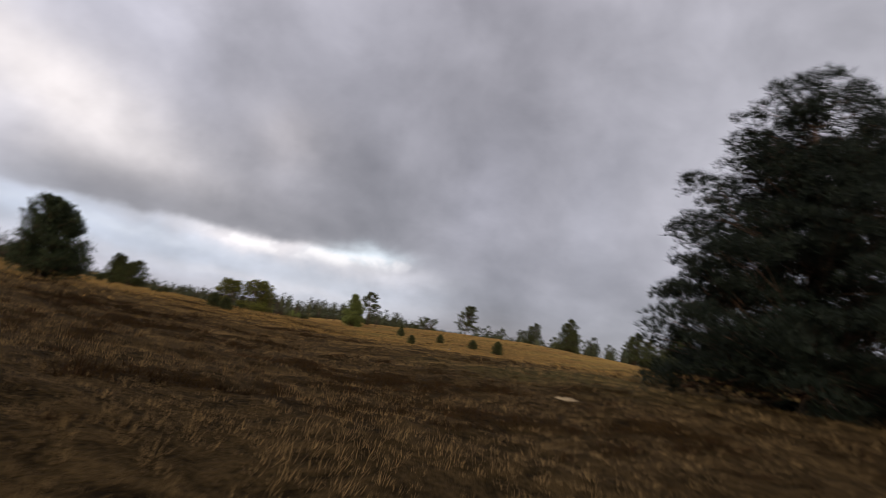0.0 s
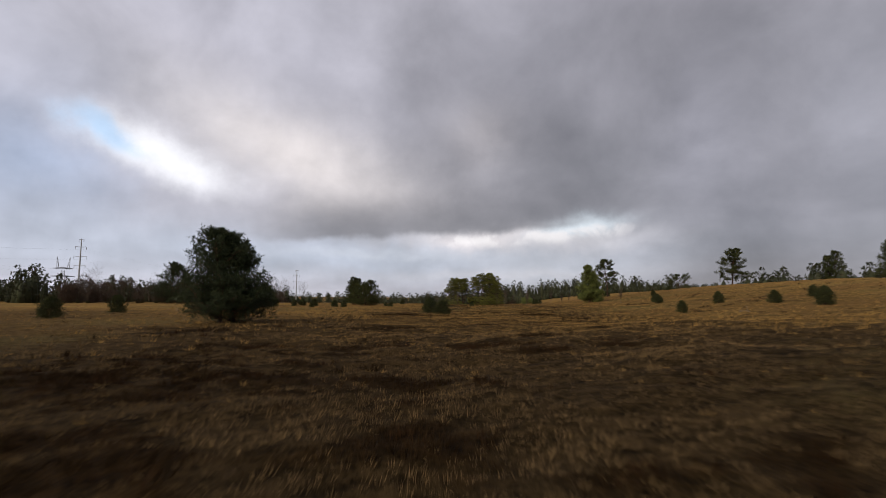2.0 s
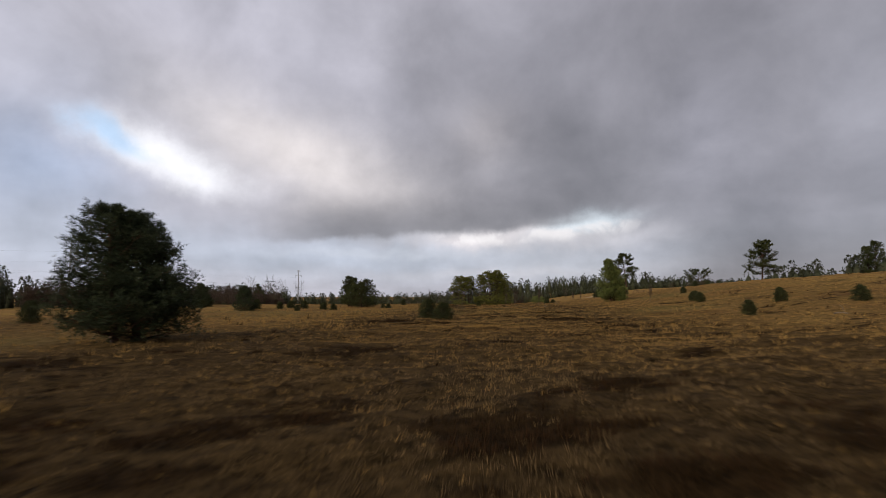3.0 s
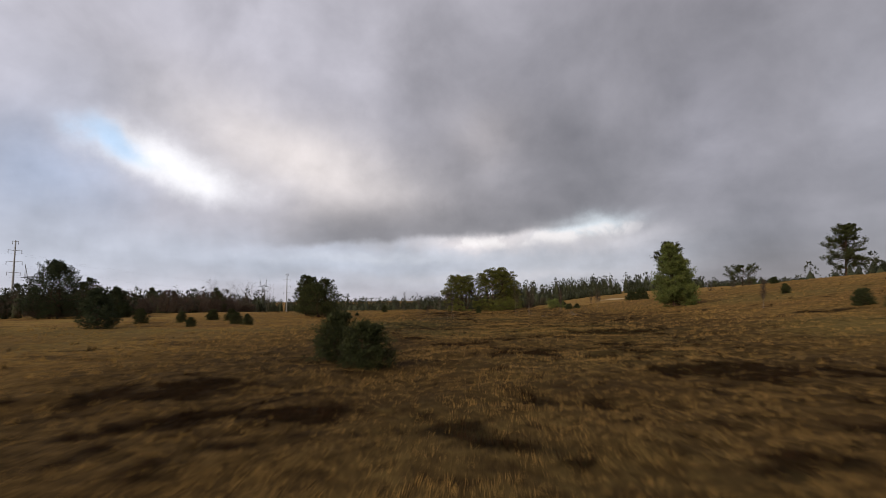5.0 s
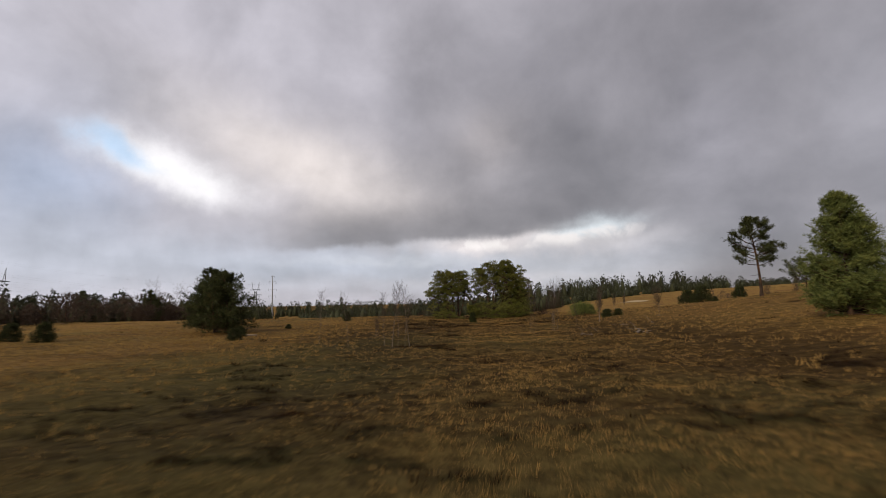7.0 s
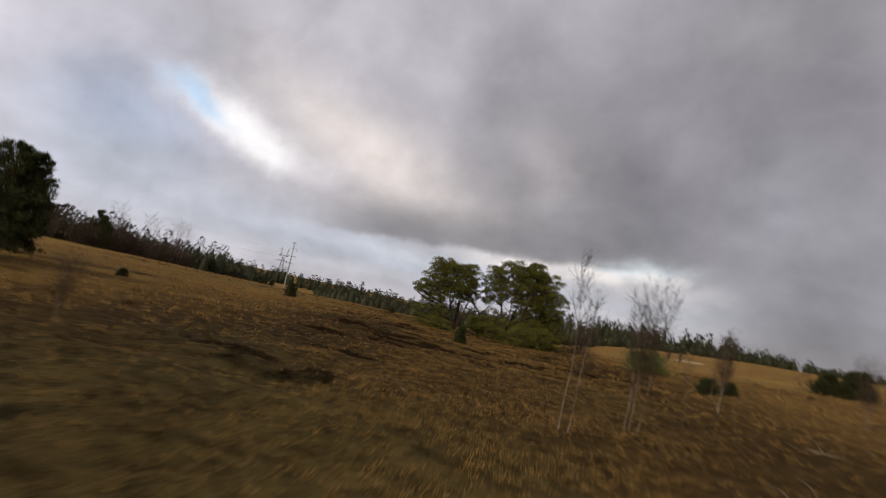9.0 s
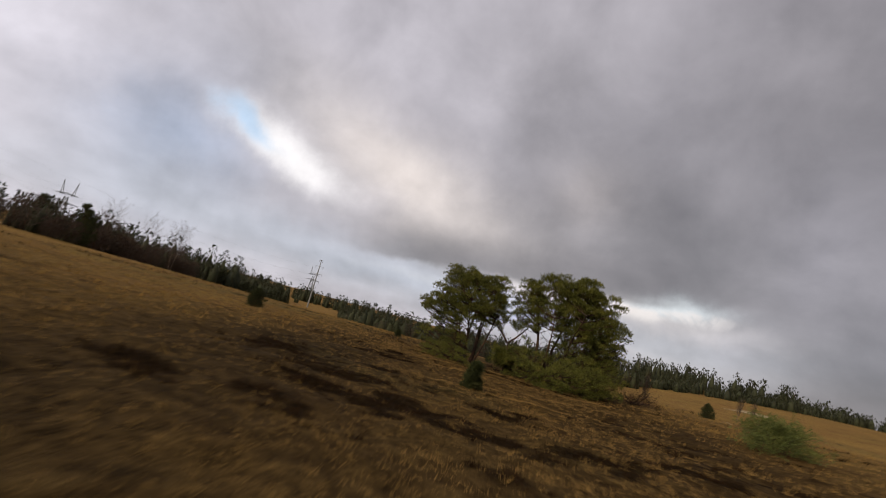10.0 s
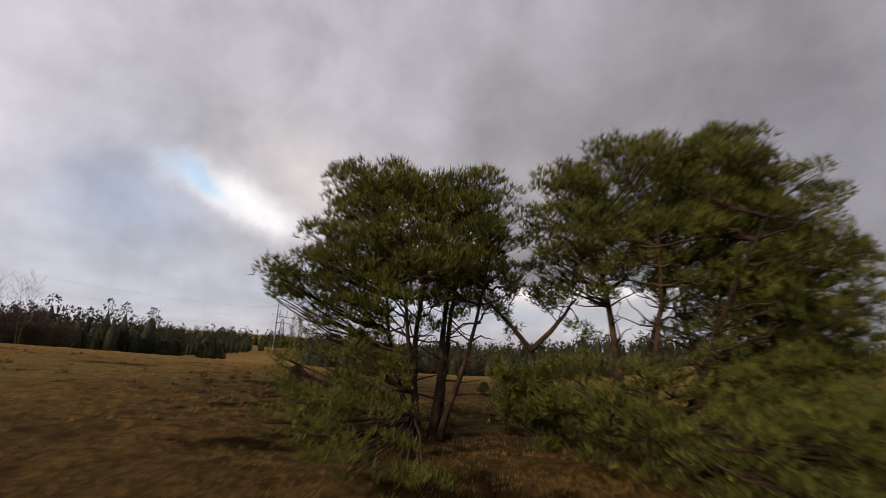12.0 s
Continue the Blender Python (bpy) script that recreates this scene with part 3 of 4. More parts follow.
# ---- the two big pines at the end of the flight ----
def cushion(p, c, r, flat=0.5, size=0.2, thick=95):
    """A pad of upright shoots, dense on top and open below."""
    rng = p.rng
    n = max(12, int(thick * r * r * 2.2))
    d = unit(rng.normal(size=(n, 3)) + [0, 0, 0.55])
    d[:, 2] = np.where(d[:, 2] < -0.25, -d[:, 2], d[:, 2])
    p.pos.append(c + d * [r, r, r * flat] * rng.uniform(0.55, 1.08, (n, 1)))
    p.way.append(unit(0.55 * d + [0, 0, 0.8] + rng.normal(size=(n, 3)) * 0.3))
    p.size.append(size * rng.uniform(0.8, 1.25, n))


def lobe(p, stems, c, rx, ry, rz, pads, pad, low=-0.2, size=0.2, flat=0.68, thick=95):
    """A rounded part of a crown: cushions of foliage borne on curved limbs."""
    rng = p.rng
    c = np.asarray(c, float)
    for k, az in enumerate(around(rng, pads, 0.35)):
        u = low + (1 - low) * (k + 0.5 + rng.uniform(-0.4, 0.4)) / pads
        u = min(u, 0.97)
        w = math.sqrt(1 - u * u) ** 0.8
        out = rng.uniform(0.72, 1.14) if k % 4 else rng.uniform(0.35, 0.7)
        at = c + np.array([math.cos(az) * w * rx * out, math.sin(az) * w * ry * out, u * rz * (0.9 + 0.2 * rng.random()) - (0.35 if k % 4 == 0 else 0.0)])
        best, cost = None, 1e9
        for pts in stems:
            q = pts[2:]
            flat_d = np.hypot(q[:, 0] - at[0], q[:, 1] - at[1])
            miss = np.abs(at[2] - q[:, 2] - 0.45 * flat_d) + 0.5 * flat_d
            i = int(np.argmin(miss))
            if miss[i] < cost:
                best, cost = q[i], miss[i]
        r = pad * rng.uniform(0.7, 1.3)
        mid = best * 0.45 + at * 0.55 + [rng.normal() * 0.12, rng.normal() * 0.12, -0.06 * np.linalg.norm(at - best)]
        s = np.linspace(0, 1, 7)[:, None]
        line = best * (1 - s) ** 2 + 2 * mid * s * (1 - s) + (at - [0, 0, 0.12 * r]) * s ** 2
        line[1:-1] += rng.normal(size=(5, 3)) * 0.04
        p.limbs.tube(line, np.linspace(0.042, 0.012, 7), 4)
        for _ in range(5):
            a = rng.uniform(0, 6.28)
            tip = at + np.array([math.cos(a) * r * 0.8, math.sin(a) * r * 0.8, r * 0.15])
            p.limbs.tube([line[4], (line[4] + tip) / 2 + [0, 0, -0.05], tip], [0.014, 0.01, 0.005], 3)
        cushion(p, at, r, flat, size, thick)
        if rng.random() < 0.55:
            a = rng.uniform(0, 6.28)
            cushion(p, at + [math.cos(a) * r, math.sin(a) * r, rng.uniform(-0.25, 0.3)], r * 0.6, flat, size, thick)


def spreading_pine(seed, stem_rows, lobes, skirts, label):
    """Several leaning stems that carry a broad cushioned crown, with low boughs round the foot."""
    p = Pine(seed)
    stems = [p.trunk([bx, by, -0.2], [lx, ly, 1], length, r, 0.2, 12, 0.065)[0] for bx, by, lx, ly, length, r in stem_rows]
    for c, rx, ry, rz, pads, pad, low in lobes:
        lobe(p, stems, c, rx, ry, rz, pads, pad * 0.9, low, 0.22, 0.78, 110)
    for c, rx, ry, rz, pads, pad in skirts:
        lobe(p, stems, c, rx, ry, rz, pads, pad * 0.85, -0.5, 0.2, 0.85, 80)
    for pts in stems:
        for k, az in enumerate(around(p.rng, 12, 0.6)):
            i = 3 + k % 6
            p.limbs.tube(bent(p.rng, pts[i], [math.cos(az), math.sin(az), p.rng.uniform(-0.2, 0.7)], p.rng.uniform(0.6, 1.7), 0.3, 7, 0.22), np.linspace(0.03, 0.006, 7), 4)
    return p.finish(label, NEEDLES, 7, 0.05, spread=0.6)


left_pine = spreading_pine(11, [
    (0.25, 0.0, 0.08, 0.05, 6.6, 0.13), (0.35, 0.3, 0.0, 0.1, 6.6, 0.12), (-0.1, 0.2, -0.2, 0.0, 6.4, 0.12),
    (-0.3, 0.4, -0.34, 0.15, 5.9, 0.1), (0.4, 0.0, 0.2, -0.1, 5.6, 0.1), (0.0, -0.2, -0.16, -0.2, 5.6, 0.1)],
    [((-2.1, 0.0, 5.25), 1.7, 1.5, 2.2, 42, 0.6, -0.55), ((-0.4, -0.1, 5.2), 2.0, 1.8, 2.1, 58, 0.64, -0.55), ((1.0, 0.1, 5.4), 1.2, 1.4, 2.1, 36, 0.54, -0.65),
     ((-3.5, -0.1, 3.9), 1.4, 1.2, 0.9, 18, 0.5, -0.5), ((-2.2, -0.2, 3.0), 1.3, 1.0, 0.6, 12, 0.48, -0.3), ((-1.0, -0.5, 3.7), 1.6, 1.2, 0.8, 14, 0.5, -0.5)],
    [((-2.7, -0.4, 1.1), 1.7, 1.2, 1.7, 26, 0.52), ((-1.3, -1.0, 0.9), 1.2, 1.0, 1.6, 18, 0.5), ((-1.2, -3.2, 0.2), 1.1, 1.0, 0.9, 12, 0.45), ((-2.6, -2.2, 0.2), 1.2, 0.9, 0.9, 11, 0.45),
     ((-0.1, -5.4, 0.0), 1.1, 0.9, 0.7, 10, 0.42)],
    "spreading many-stemmed pine with reddish trunks on the heath")
put(left_pine, -1.95, 15.3, 0, 1.05)
right_pine = spreading_pine(23, [
    (0.3, 0.0, -0.06, 0.0, 6.4, 0.17), (0.8, 0.4, 0.06, 0.1, 6.9, 0.17), (1.6, 0.2, 0.08, -0.05, 6.9, 0.16),
    (2.4, 0.6, 0.12, 0.05, 6.5, 0.15), (3.0, 0.8, 0.24, 0.1, 5.2, 0.12), (0.8, -0.4, 0.02, -0.08, 5.6, 0.12),
    (2.6, 0.5, 0.1, 0.04, 5.4, 0.12), (3.0, 0.2, 0.3, 0.0, 4.2, 0.1)],
    [((-1.5, 0.0, 5.9), 1.2, 1.4, 1.9, 34, 0.56, -0.6), ((0.7, 0.0, 6.2), 1.8, 2.0, 2.35, 64, 0.66, -0.55), ((2.9, 0.0, 6.2), 1.8, 2.0, 2.75, 74, 0.66, -0.7),
     ((4.2, 0.1, 5.8), 1.6, 1.8, 2.3, 54, 0.62, -0.8), ((5.4, 0.1, 4.5), 1.5, 1.6, 1.5, 36, 0.58, -0.9), ((0.4, -0.6, 4.2), 1.6, 1.4, 0.7, 12, 0.48, -0.3), ((3.4, -0.8, 3.6), 1.7, 1.5, 0.7, 14, 0.5, -0.3), ((4.9, -0.2, 2.8), 1.4, 1.4, 1.2, 24, 0.55, -0.8),
     ((3.5, -0.3, 2.9), 1.4, 1.3, 1.0, 16, 0.5, -0.8), ((2.0, -0.2, 3.2), 1.0, 1.0, 0.6, 7, 0.42, -0.6)],
    [((-1.5, -0.6, 0.9), 1.2, 1.2, 1.3, 18, 0.52), ((0.2, -1.4, 0.8), 1.4, 1.3, 1.5, 20, 0.55), ((2.0, -1.8, 0.8), 1.5, 1.4, 1.6, 24, 0.56), ((3.7, -1.8, 0.8), 1.5, 1.5, 1.8, 26, 0.58),
     ((5.0, -1.2, 0.9), 1.5, 1.5, 2.0, 26, 0.6), ((5.8, 0.2, 1.2), 1.3, 1.4, 1.6, 18, 0.56), ((-0.8, -3.6, 0.4), 1.1, 1.0, 1.1, 12, 0.46), ((0.6, -4.6, 0.3), 1.2, 1.1, 1.1, 14, 0.48),
     ((2.2, -5.0, 0.4), 1.4, 1.3, 1.3, 20, 0.52), ((1.2, -6.2, 0.1), 1.1, 0.9, 0.9, 10, 0.44), ((3.6, -4.6, 0.5), 1.4, 1.2, 1.4, 20, 0.52), ((4.8, -3.4, 0.5), 1.3, 1.2, 1.4, 18, 0.52)],
    "broad dense green pine with boughs down to the grass")
put(right_pine, 3.6, 15.8, 0, 1.05)
fork = Pine(5)
a, _ = fork.trunk([0, 0, -0.2], [-0.05, 0, 1], 2.7, 0.12, 0.1, 7, 0.06)
for d, L in (((-0.75, 0.05, 1), 2.2), ((0.85, 0.1, 0.9), 2.4)):
    b = bent(fork.rng, a[-1], d, L, 0.1, 7, 0.1)
    fork.add_stem(b, np.linspace(0.085, 0.03, 7), 6)
    for k in range(7):
        fork.limb(b[3 + k % 4], fork.rng.normal(size=3) + [0, 0, 0.6], 1.1, 0.018, 0.3, 10, 8, 0.3, 0.19, 0.4, 0.5)
for k in range(26):
    az = fork.rng.uniform(0, 6.28)
    fork.limb(a[1 + k % 3] + [0, 0, fork.rng.uniform(-0.2, 0.6)], [math.cos(az), math.sin(az), 0.2], fork.rng.uniform(0.7, 1.5), 0.02, 0.3, 11, 8, 0.2, 0.19, 0.42, 0.6)
put(fork.finish("crooked small pine with a forked bare stem", NEEDLES), 1.3, 15.4, 0, 1.08)

# ---- single trees along the way ----
dark = Pine(31)
bole, _ = dark.trunk([0, 0, -0.2], [0.02, 0.0, 1], 13.4, 0.32, 0.1, 14, 0.02)
for z, r, rz, pads, pad in ((0.7, 5.4, 1.5, 60, 0.95), (2.4, 6.2, 2.0, 92, 0.95), (5.0, 5.5, 2.2, 84, 0.95), (7.6, 4.7, 2.2, 66, 0.9), (9.8, 4.0, 2.2, 50, 0.88), (11.8, 3.0, 2.0, 34, 0.8)):
    lobe(dark, [bole], (0, 0, z), r, r, rz, pads, pad, -0.45, 0.3, 0.62, 44)
for z, r, rz, pads in ((1.2, 3.4, 1.6, 26), (3.8, 3.4, 1.8, 26), (6.6, 2.8, 1.8, 20), (9.2, 2.2, 1.8, 14)):
    lobe(dark, [bole], (0, 0, z), r, r, rz, pads, 1.0, -0.6, 0.34, 0.7, 40)
for k, az in enumerate(around(dark.rng, 40, 0.5)):
    dark.limbs.tube(bent(dark.rng, bole[1 + k % 8], [math.cos(az), math.sin(az), -0.1], dark.rng.uniform(2.0, 4.6), -0.2, 8, 0.16), np.linspace(0.05, 0.008, 8), 4)
put(dark.finish("tall dense pine beside the start, coloured as in shade, boughs to the ground", NEEDLES_SHADED, 6, 0.06), 8.9, -141.1, 40)
put(young_pine(37, 6.3, 2.5, "rounded dark green pine standing alone on heath", NEEDLES_DARK, 180, 12, 11, 0.19, 0.08, 3, round_top=0.95, low_cut=0.8, twig_wood=True), -23.9, -104.7)
put(young_pine(41, 5.4, 2.7, "dark green pine with layered top on open grass", NEEDLES_MID, 110, 13, 9, 0.24, 0.04, 3, round_top=1.9, low_cut=1.0, twig_wood=True), -25.2, -22.0)
put(young_pine(42, 6.7, 1.8, "full round-topped pine behind a lower one", NEEDLES_MID, 110, 12, 9, 0.26, 0.1, 3, round_top=2.4, low_cut=0.6, twig_wood=True), -29.5, -14.0)
put(young_pine(43, 7.0, 1.9, "bright green bushy young pine on the slope", NEEDLES_FRESH, 170, 12, 8, 0.24, 0.03, 2, round_top=1.5, low_cut=0.85), 19.8, -41.4)
put(old_pine(47, 9.5, 2.6, "tall old pine with bare trunk and flat tiers", NEEDLES_MID, 30, 0.4, 20, 14, 0.22), 33.5, -11.0)
put(old_pine(53, 11.2, 3.9, "tall full-crowned pine on the rise", NEEDLES_MID, 48, 0.28, 20, 13, 0.25), 70.0, -3.0)
put(old_pine(59, 10.5, 4.6, "wide flat-topped pine over brown scrub", NEEDLES_MID, 24, 0.5, 18, 12, 0.28), 78.6, 45.4)
put(young_pine(61, 10.0, 4.6, "dark broad pine near the forest edge", NEEDLES_DARK, 120, 13, 10, 0.27, 0.05, 2, round_top=1.0), -74.8, -11.1)

# ---- small pines scattered over the grass ----
bush = young_pine(71, 1.75, 0.85, "small bushy pine seedling in dry grass", NEEDLES_BUSH, 64, 8, 6, 0.15, 0.03, 2, "pine_bush", "bush", 0.9, 5, 0.065, 0.8, "pine bushes")
put(bush, -10.5, -81.6)
bush2 = young_pine(73, 1.45, 0.78, "low round pine bush in dry grass", NEEDLES_BUSH, 66, 8, 6, 0.15, 0.03, 3, "pine_bush", "bush", 1.4, 5, 0.065, 0.9, "pine bushes")
put(bush2, -9.15, -83.6)
for x, y, turn, scale, tall in ((-37.1, -102.4, 20, 0.9, 1.0), (-39.9, -89.9, 60, 0.9, 1.05), (-31.1, -50.4, 15, 0.55, 1.0), (-25.6, -50.3, 110, 0.6, 1.1), (-39.2, -44.6, 60, 0.9, 1.0),
                                (-36.4, -41.6, 35, 0.72, 1.0), (-59.1, -21.0, 90, 1.05, 1.0), (-27.6, -48.2, 10, 0.75, 0.95), (-20.4, -29.0, 75, 0.55, 1.0),
                                (23.3, -79.6, 30, 0.75, 1.0), (25.2, -86.6, 80, 0.75, 1.0), (25.0, -93.8, 5, 0.95, 1.0), (13.8, -89.8, 140, 0.6, 1.1), (31.4, -83.9, 20, 0.7, 1.0),
                                (20.9, -69.0, 70, 0.65, 1.0)) + ((30.9, -44.1, 20, 0.6, 1.0), (-64.3, -7.3, 50, 1.5, 1.1), (-19.2, 9.8, 15, 0.8, 1.1),
                                (24.3, 32.3, 65, 0.85, 1.15), (-11.0, 28.6, 10, 0.5, 1.0), (-0.4, 29.9, 33, 0.45, 1.0)):
    again(bush, x, y, turn, scale, tall)
for x, y, turn, scale, tall in ((22.4, -64.6, 44, 0.8, 1.0), (-35.2, -30.8, 60, 0.95, 1.1),
                                (-37.6, -31.1, 80, 0.95, 1.0), (-18.9, -34.2, 15, 0.6, 1.0), (14.8, -12.5, 70, 0.75, 0.9),
                                (16.3, -12.0, 20, 0.65, 0.9), (18.2, 6.0, 40, 0.8, 1.0), (30.8, -5.8, 10, 0.45, 1.0),
                                (36.8, -1.0, 10, 1.1, 1.0),
                                (32.4, 0.5, 40, 1.6, 1.0), (30.8, 1.5, 0, 1.3, 1.0), (-21.1, -14.2, 40, 0.4, 0.9), (44.0, -22.0, 70, 0.7, 1.0)):
    again(bush2, x, y, turn, scale, tall)
sapling = young_pine(79, 1.25, 0.34, "slim upright green pine sapling in heather", NEEDLES_MID, 34, 7, 6, 0.2, 0.03, 1, "pine_bush", "bush", 0.4, 6, 0.07, 0.8, "pine bushes")
put(sapling, -0.2, -5.1)
broom = young_pine(81, 1.0, 1.9, "spreading green shrub on dry grass", NEEDLES_FRESH, 90, 9, 7, 0.15, 0.02, 3, "green_shrub", "bush", 1.6, 6, 0.06, 1.0)
put(broom, 15.4, -0.6)
cone = young_pine(83, 3.7, 1.6, "young pointed pine on dry grass", NEEDLES_DARK, 70, 9, 7, 0.2, 0.03, 2, round_top=0.5, low_cut=0.8)
put(cone, -37.5, -54.4)
again(cone, -64.8, -7.5, 70, 1.5)
wood_pine = young_pine(87, 11.0, 3.6, "large round-crowned pine on the far rise", NEEDLES_MID, 90, 11, 8, 0.36, 0.06, 2, round_top=0.7)
put(wood_pine, 92.0, -30.0)
for x, y, turn, scale in ((97, -4, 60, 0.95), (103, -16, 130, 0.85), (92, 14, 200, 0.6), (100, -48, 20, 0.85), (108, -44, 80, 0.8), (82, -75, 160, 0.95), (88, -84, 220, 1.0),
                          (-70.5, 46, 10, 0.65), (-78, 2, 150, 0.7), (-100, 66, 40, 0.8)):
    again(wood_pine, x, y, turn, scale)


# ---- bare birches ----
def birch(seed, h, stems, label, name="birch_tree", spread=0.25, rise=2.1, reach=1.0, low=0.42, limbs=30):
    rng = np.random.default_rng(seed)
    tree = tagged(new(name), label, "tree", "bare birches")
    twigs = Wood()
    for s in range(stems):
        a = rng.uniform(0, 6.28)
        off = np.array([math.cos(a), math.sin(a), 0]) * spread * (s > 0) * rng.uniform(0.5, 1.2)
        hs = h * rng.uniform(0.75, 1.0) if s else h
        w = Wood()
        pts = bent(rng, off - [0, 0, 0.1], [0.25 * off[0] + 0.03, 0.25 * off[1], 1], hs, 0.1, 12, 0.035)
        w.tube(pts, np.linspace(0.0026 * h + 0.001, 0.0025, 12), 6)
        new("stem", w.mesh("stem", BIRCH_BARK)).parent = tree
        for k, az in enumerate(around(rng, limbs, 0.6)):
            f = low + (0.98 - low) * (k + rng.random()) / limbs
            i = min(int(f * 11), 10)
            q = bent(rng, pts[i], [math.cos(az), math.sin(az), rise], reach * hs * (0.3 - 0.14 * f) * rng.uniform(0.7, 1.2), 0.5, 5, 0.06)
            twigs.tube(q, np.linspace(0.001 * h, 0.0006 * h, 5), 3)
            for _ in range(7):
                j = rng.integers(1, 4)
                b = bent(rng, q[j], unit(q[j + 1] - q[j]) + rng.normal(size=3) * 0.45, hs * 0.08 * rng.uniform(0.6, 1.3), 0.2, 4, 0.12)
                twigs.tube(b, np.linspace(0.0007 * h, 0.0004 * h, 4), 3)
    tagged(new("twigwork", twigs.mesh("twigwork", SCRUB_TWIGS)), kind="stuff").parent = tree
    return tree


slim = birch(101, 3.5, 1, "slender bare birch with pale speckled stem")
put(slim, -6.6, -43.2)
for x, y, turn, scale in ((-5.6, -43.9, 140, 0.95), (-7.05, -42.8, 100, 0.85), (-6.3, -43.0, 250, 0.9), (-5.9, -43.4, 20, 0.8), (-9.4, -41.0, 210, 0.9), (-11.5, -39.6, 300, 0.95)):
    again(slim, x, y, turn, scale)
lone = birch(107, 4.1, 2, "thin bare birch with leaning stem")
put(lone, 2.8, -32.0)
full = birch(109, 4.0, 4, "bare young birch with dense fine twigs", spread=0.2, rise=1.7, reach=1.15, low=0.34, limbs=44)
put(full, 5.0, -30.0)
again(full, 11.1, -21.8, 80, 0.85)
again(slim, 11.9, -19.3, 40, 0.75)
again(full, 16.7, -22.1, 150, 0.75)
again(slim, 7.6, -27.0, 200, 0.7)
again(full, -8.8, -33.2, 20, 0.42)
for x, y, turn, scale in ((73, 41, 10, 1.6), (76, 38, 80, 1.7), (70, 46, 150, 1.5), (82, 40, 220, 1.6), (19.5, -58, 40, 0.6), (15.0, 24.0, 70, 0.8), (40, 62, 15, 1.0), (44, 66, 90, 0.9)):
    again(full, x, y, turn, scale)
old_bare = birch(113, 10.5, 2, "bare tree with fanned twigs at forest edge", "bare_tree", 0.5, 0.9, 1.6, 0.25)
put(old_bare, -72.0, 72.0)
for x, y, turn, scale in ((-59.5, 54.5, 40, 0.8), (-75, 66, 180, 0.95), (-79, 60, 270, 1.0), (-95, -10, 0, 0.85)):
    again(old_bare, x, y, turn, scale)

# ---- gnarled bush beside the pines ----
gnarl = tagged(new("bare_bush"), "gnarled bare bush with twisted grey branches", "bush")
gw, rng = Wood(), np.random.default_rng(131)
for k, az in enumerate(around(rng, 9, 0.4)):
    b = bent(rng, [0, 0, -0.1], [math.cos(az), math.sin(az), 0.7], 1.9, 0.2, 8, 0.25)
    gw.tube(b, np.linspace(0.07, 0.015, 8), 5)
    for _ in range(9):
        j = rng.integers(2, 7)
        q = bent(rng, b[j], rng.normal(size=3) * [1, 1, 0.6] + [0, 0, 0.7], 0.9, 0.2, 5, 0.2)
        gw.tube(q, np.linspace(0.02, 0.008, 5), 3)
        for _ in range(4):
            gw.tube(bent(rng, q[rng.integers(1, 5)], rng.normal(size=3) + [0, 0, 0.6], 0.45, 0.1, 4, 0.2), np.linspace(0.01, 0.005, 4), 3)
tagged(new("branchwork", gw.mesh("branchwork", PINE_BARK)), kind="stuff").parent = gnarl
put(gnarl, 13.0, 18.5)


# ---- dead wood lying on the grass ----
def dead_branch(seed, length, r, label, side=5):
    rng = np.random.default_rng(seed)
    thing = tagged(new("fallen_branch"), label, "dead wood", "dead branches")
    w = Wood()
    pts = bent(rng, [-length / 2, 0, r * 0.6], [1, 0, 0.02], length, 0, 9, 0.06)
    w.tube(pts, np.linspace(r, r * 0.35, 9), 7)
    new("stem", w.mesh("stem", DEAD_WOOD)).parent = thing
    w = Wood()
    for k in range(side):
        j = rng.integers(2, 8)
        w.tube(bent(rng, pts[j], rng.normal(size=3) * [1, 1, 0.1] + [0.7, 0, 0.06], length * rng.uniform(0.15, 0.32), 0, 6, 0.15), np.linspace(r * 0.4, r * 0.1, 6), 4)
    tagged(new("branchwork", w.mesh("branchwork", DEAD_WOOD)), kind="stuff").parent = thing
    return thing


log = dead_branch(141, 2.1, 0.12, "bleached fallen birch log lying in grass")
put(log, 9.0, -37.7, 71, 1.1, 0.02)
stick = dead_branch(143, 2.2, 0.04, "thin bleached dead branch on the heath", 6)
put(stick, 5.9, -35.8, 60, 1.0, 0.02)
for x, y, turn, scale in ((7.2, -33.8, 120, 0.9), (9.7, -35.0, 83, 1.3), (13.6, -27.8, 75, 1.5), (9.3, -38.2, 60, 0.8), (6.3, -36.4, 40, 0.6), (4.0, -38.7, 130, 0.6),
                          (-1.0, -31.2, 110, 0.35), (-13.3, -36.6, 10, 0.9), (-21.5, -27.1, 165, 1.7), (11.2, -27.6, 130, 1.0),
                          (17.5, -94.7, 20, 1.3), (-68, 78, 20, 2.0), (-66, 84, 160, 2.0)):
    again(stick, x, y, turn, scale, 1.0, 0.02)


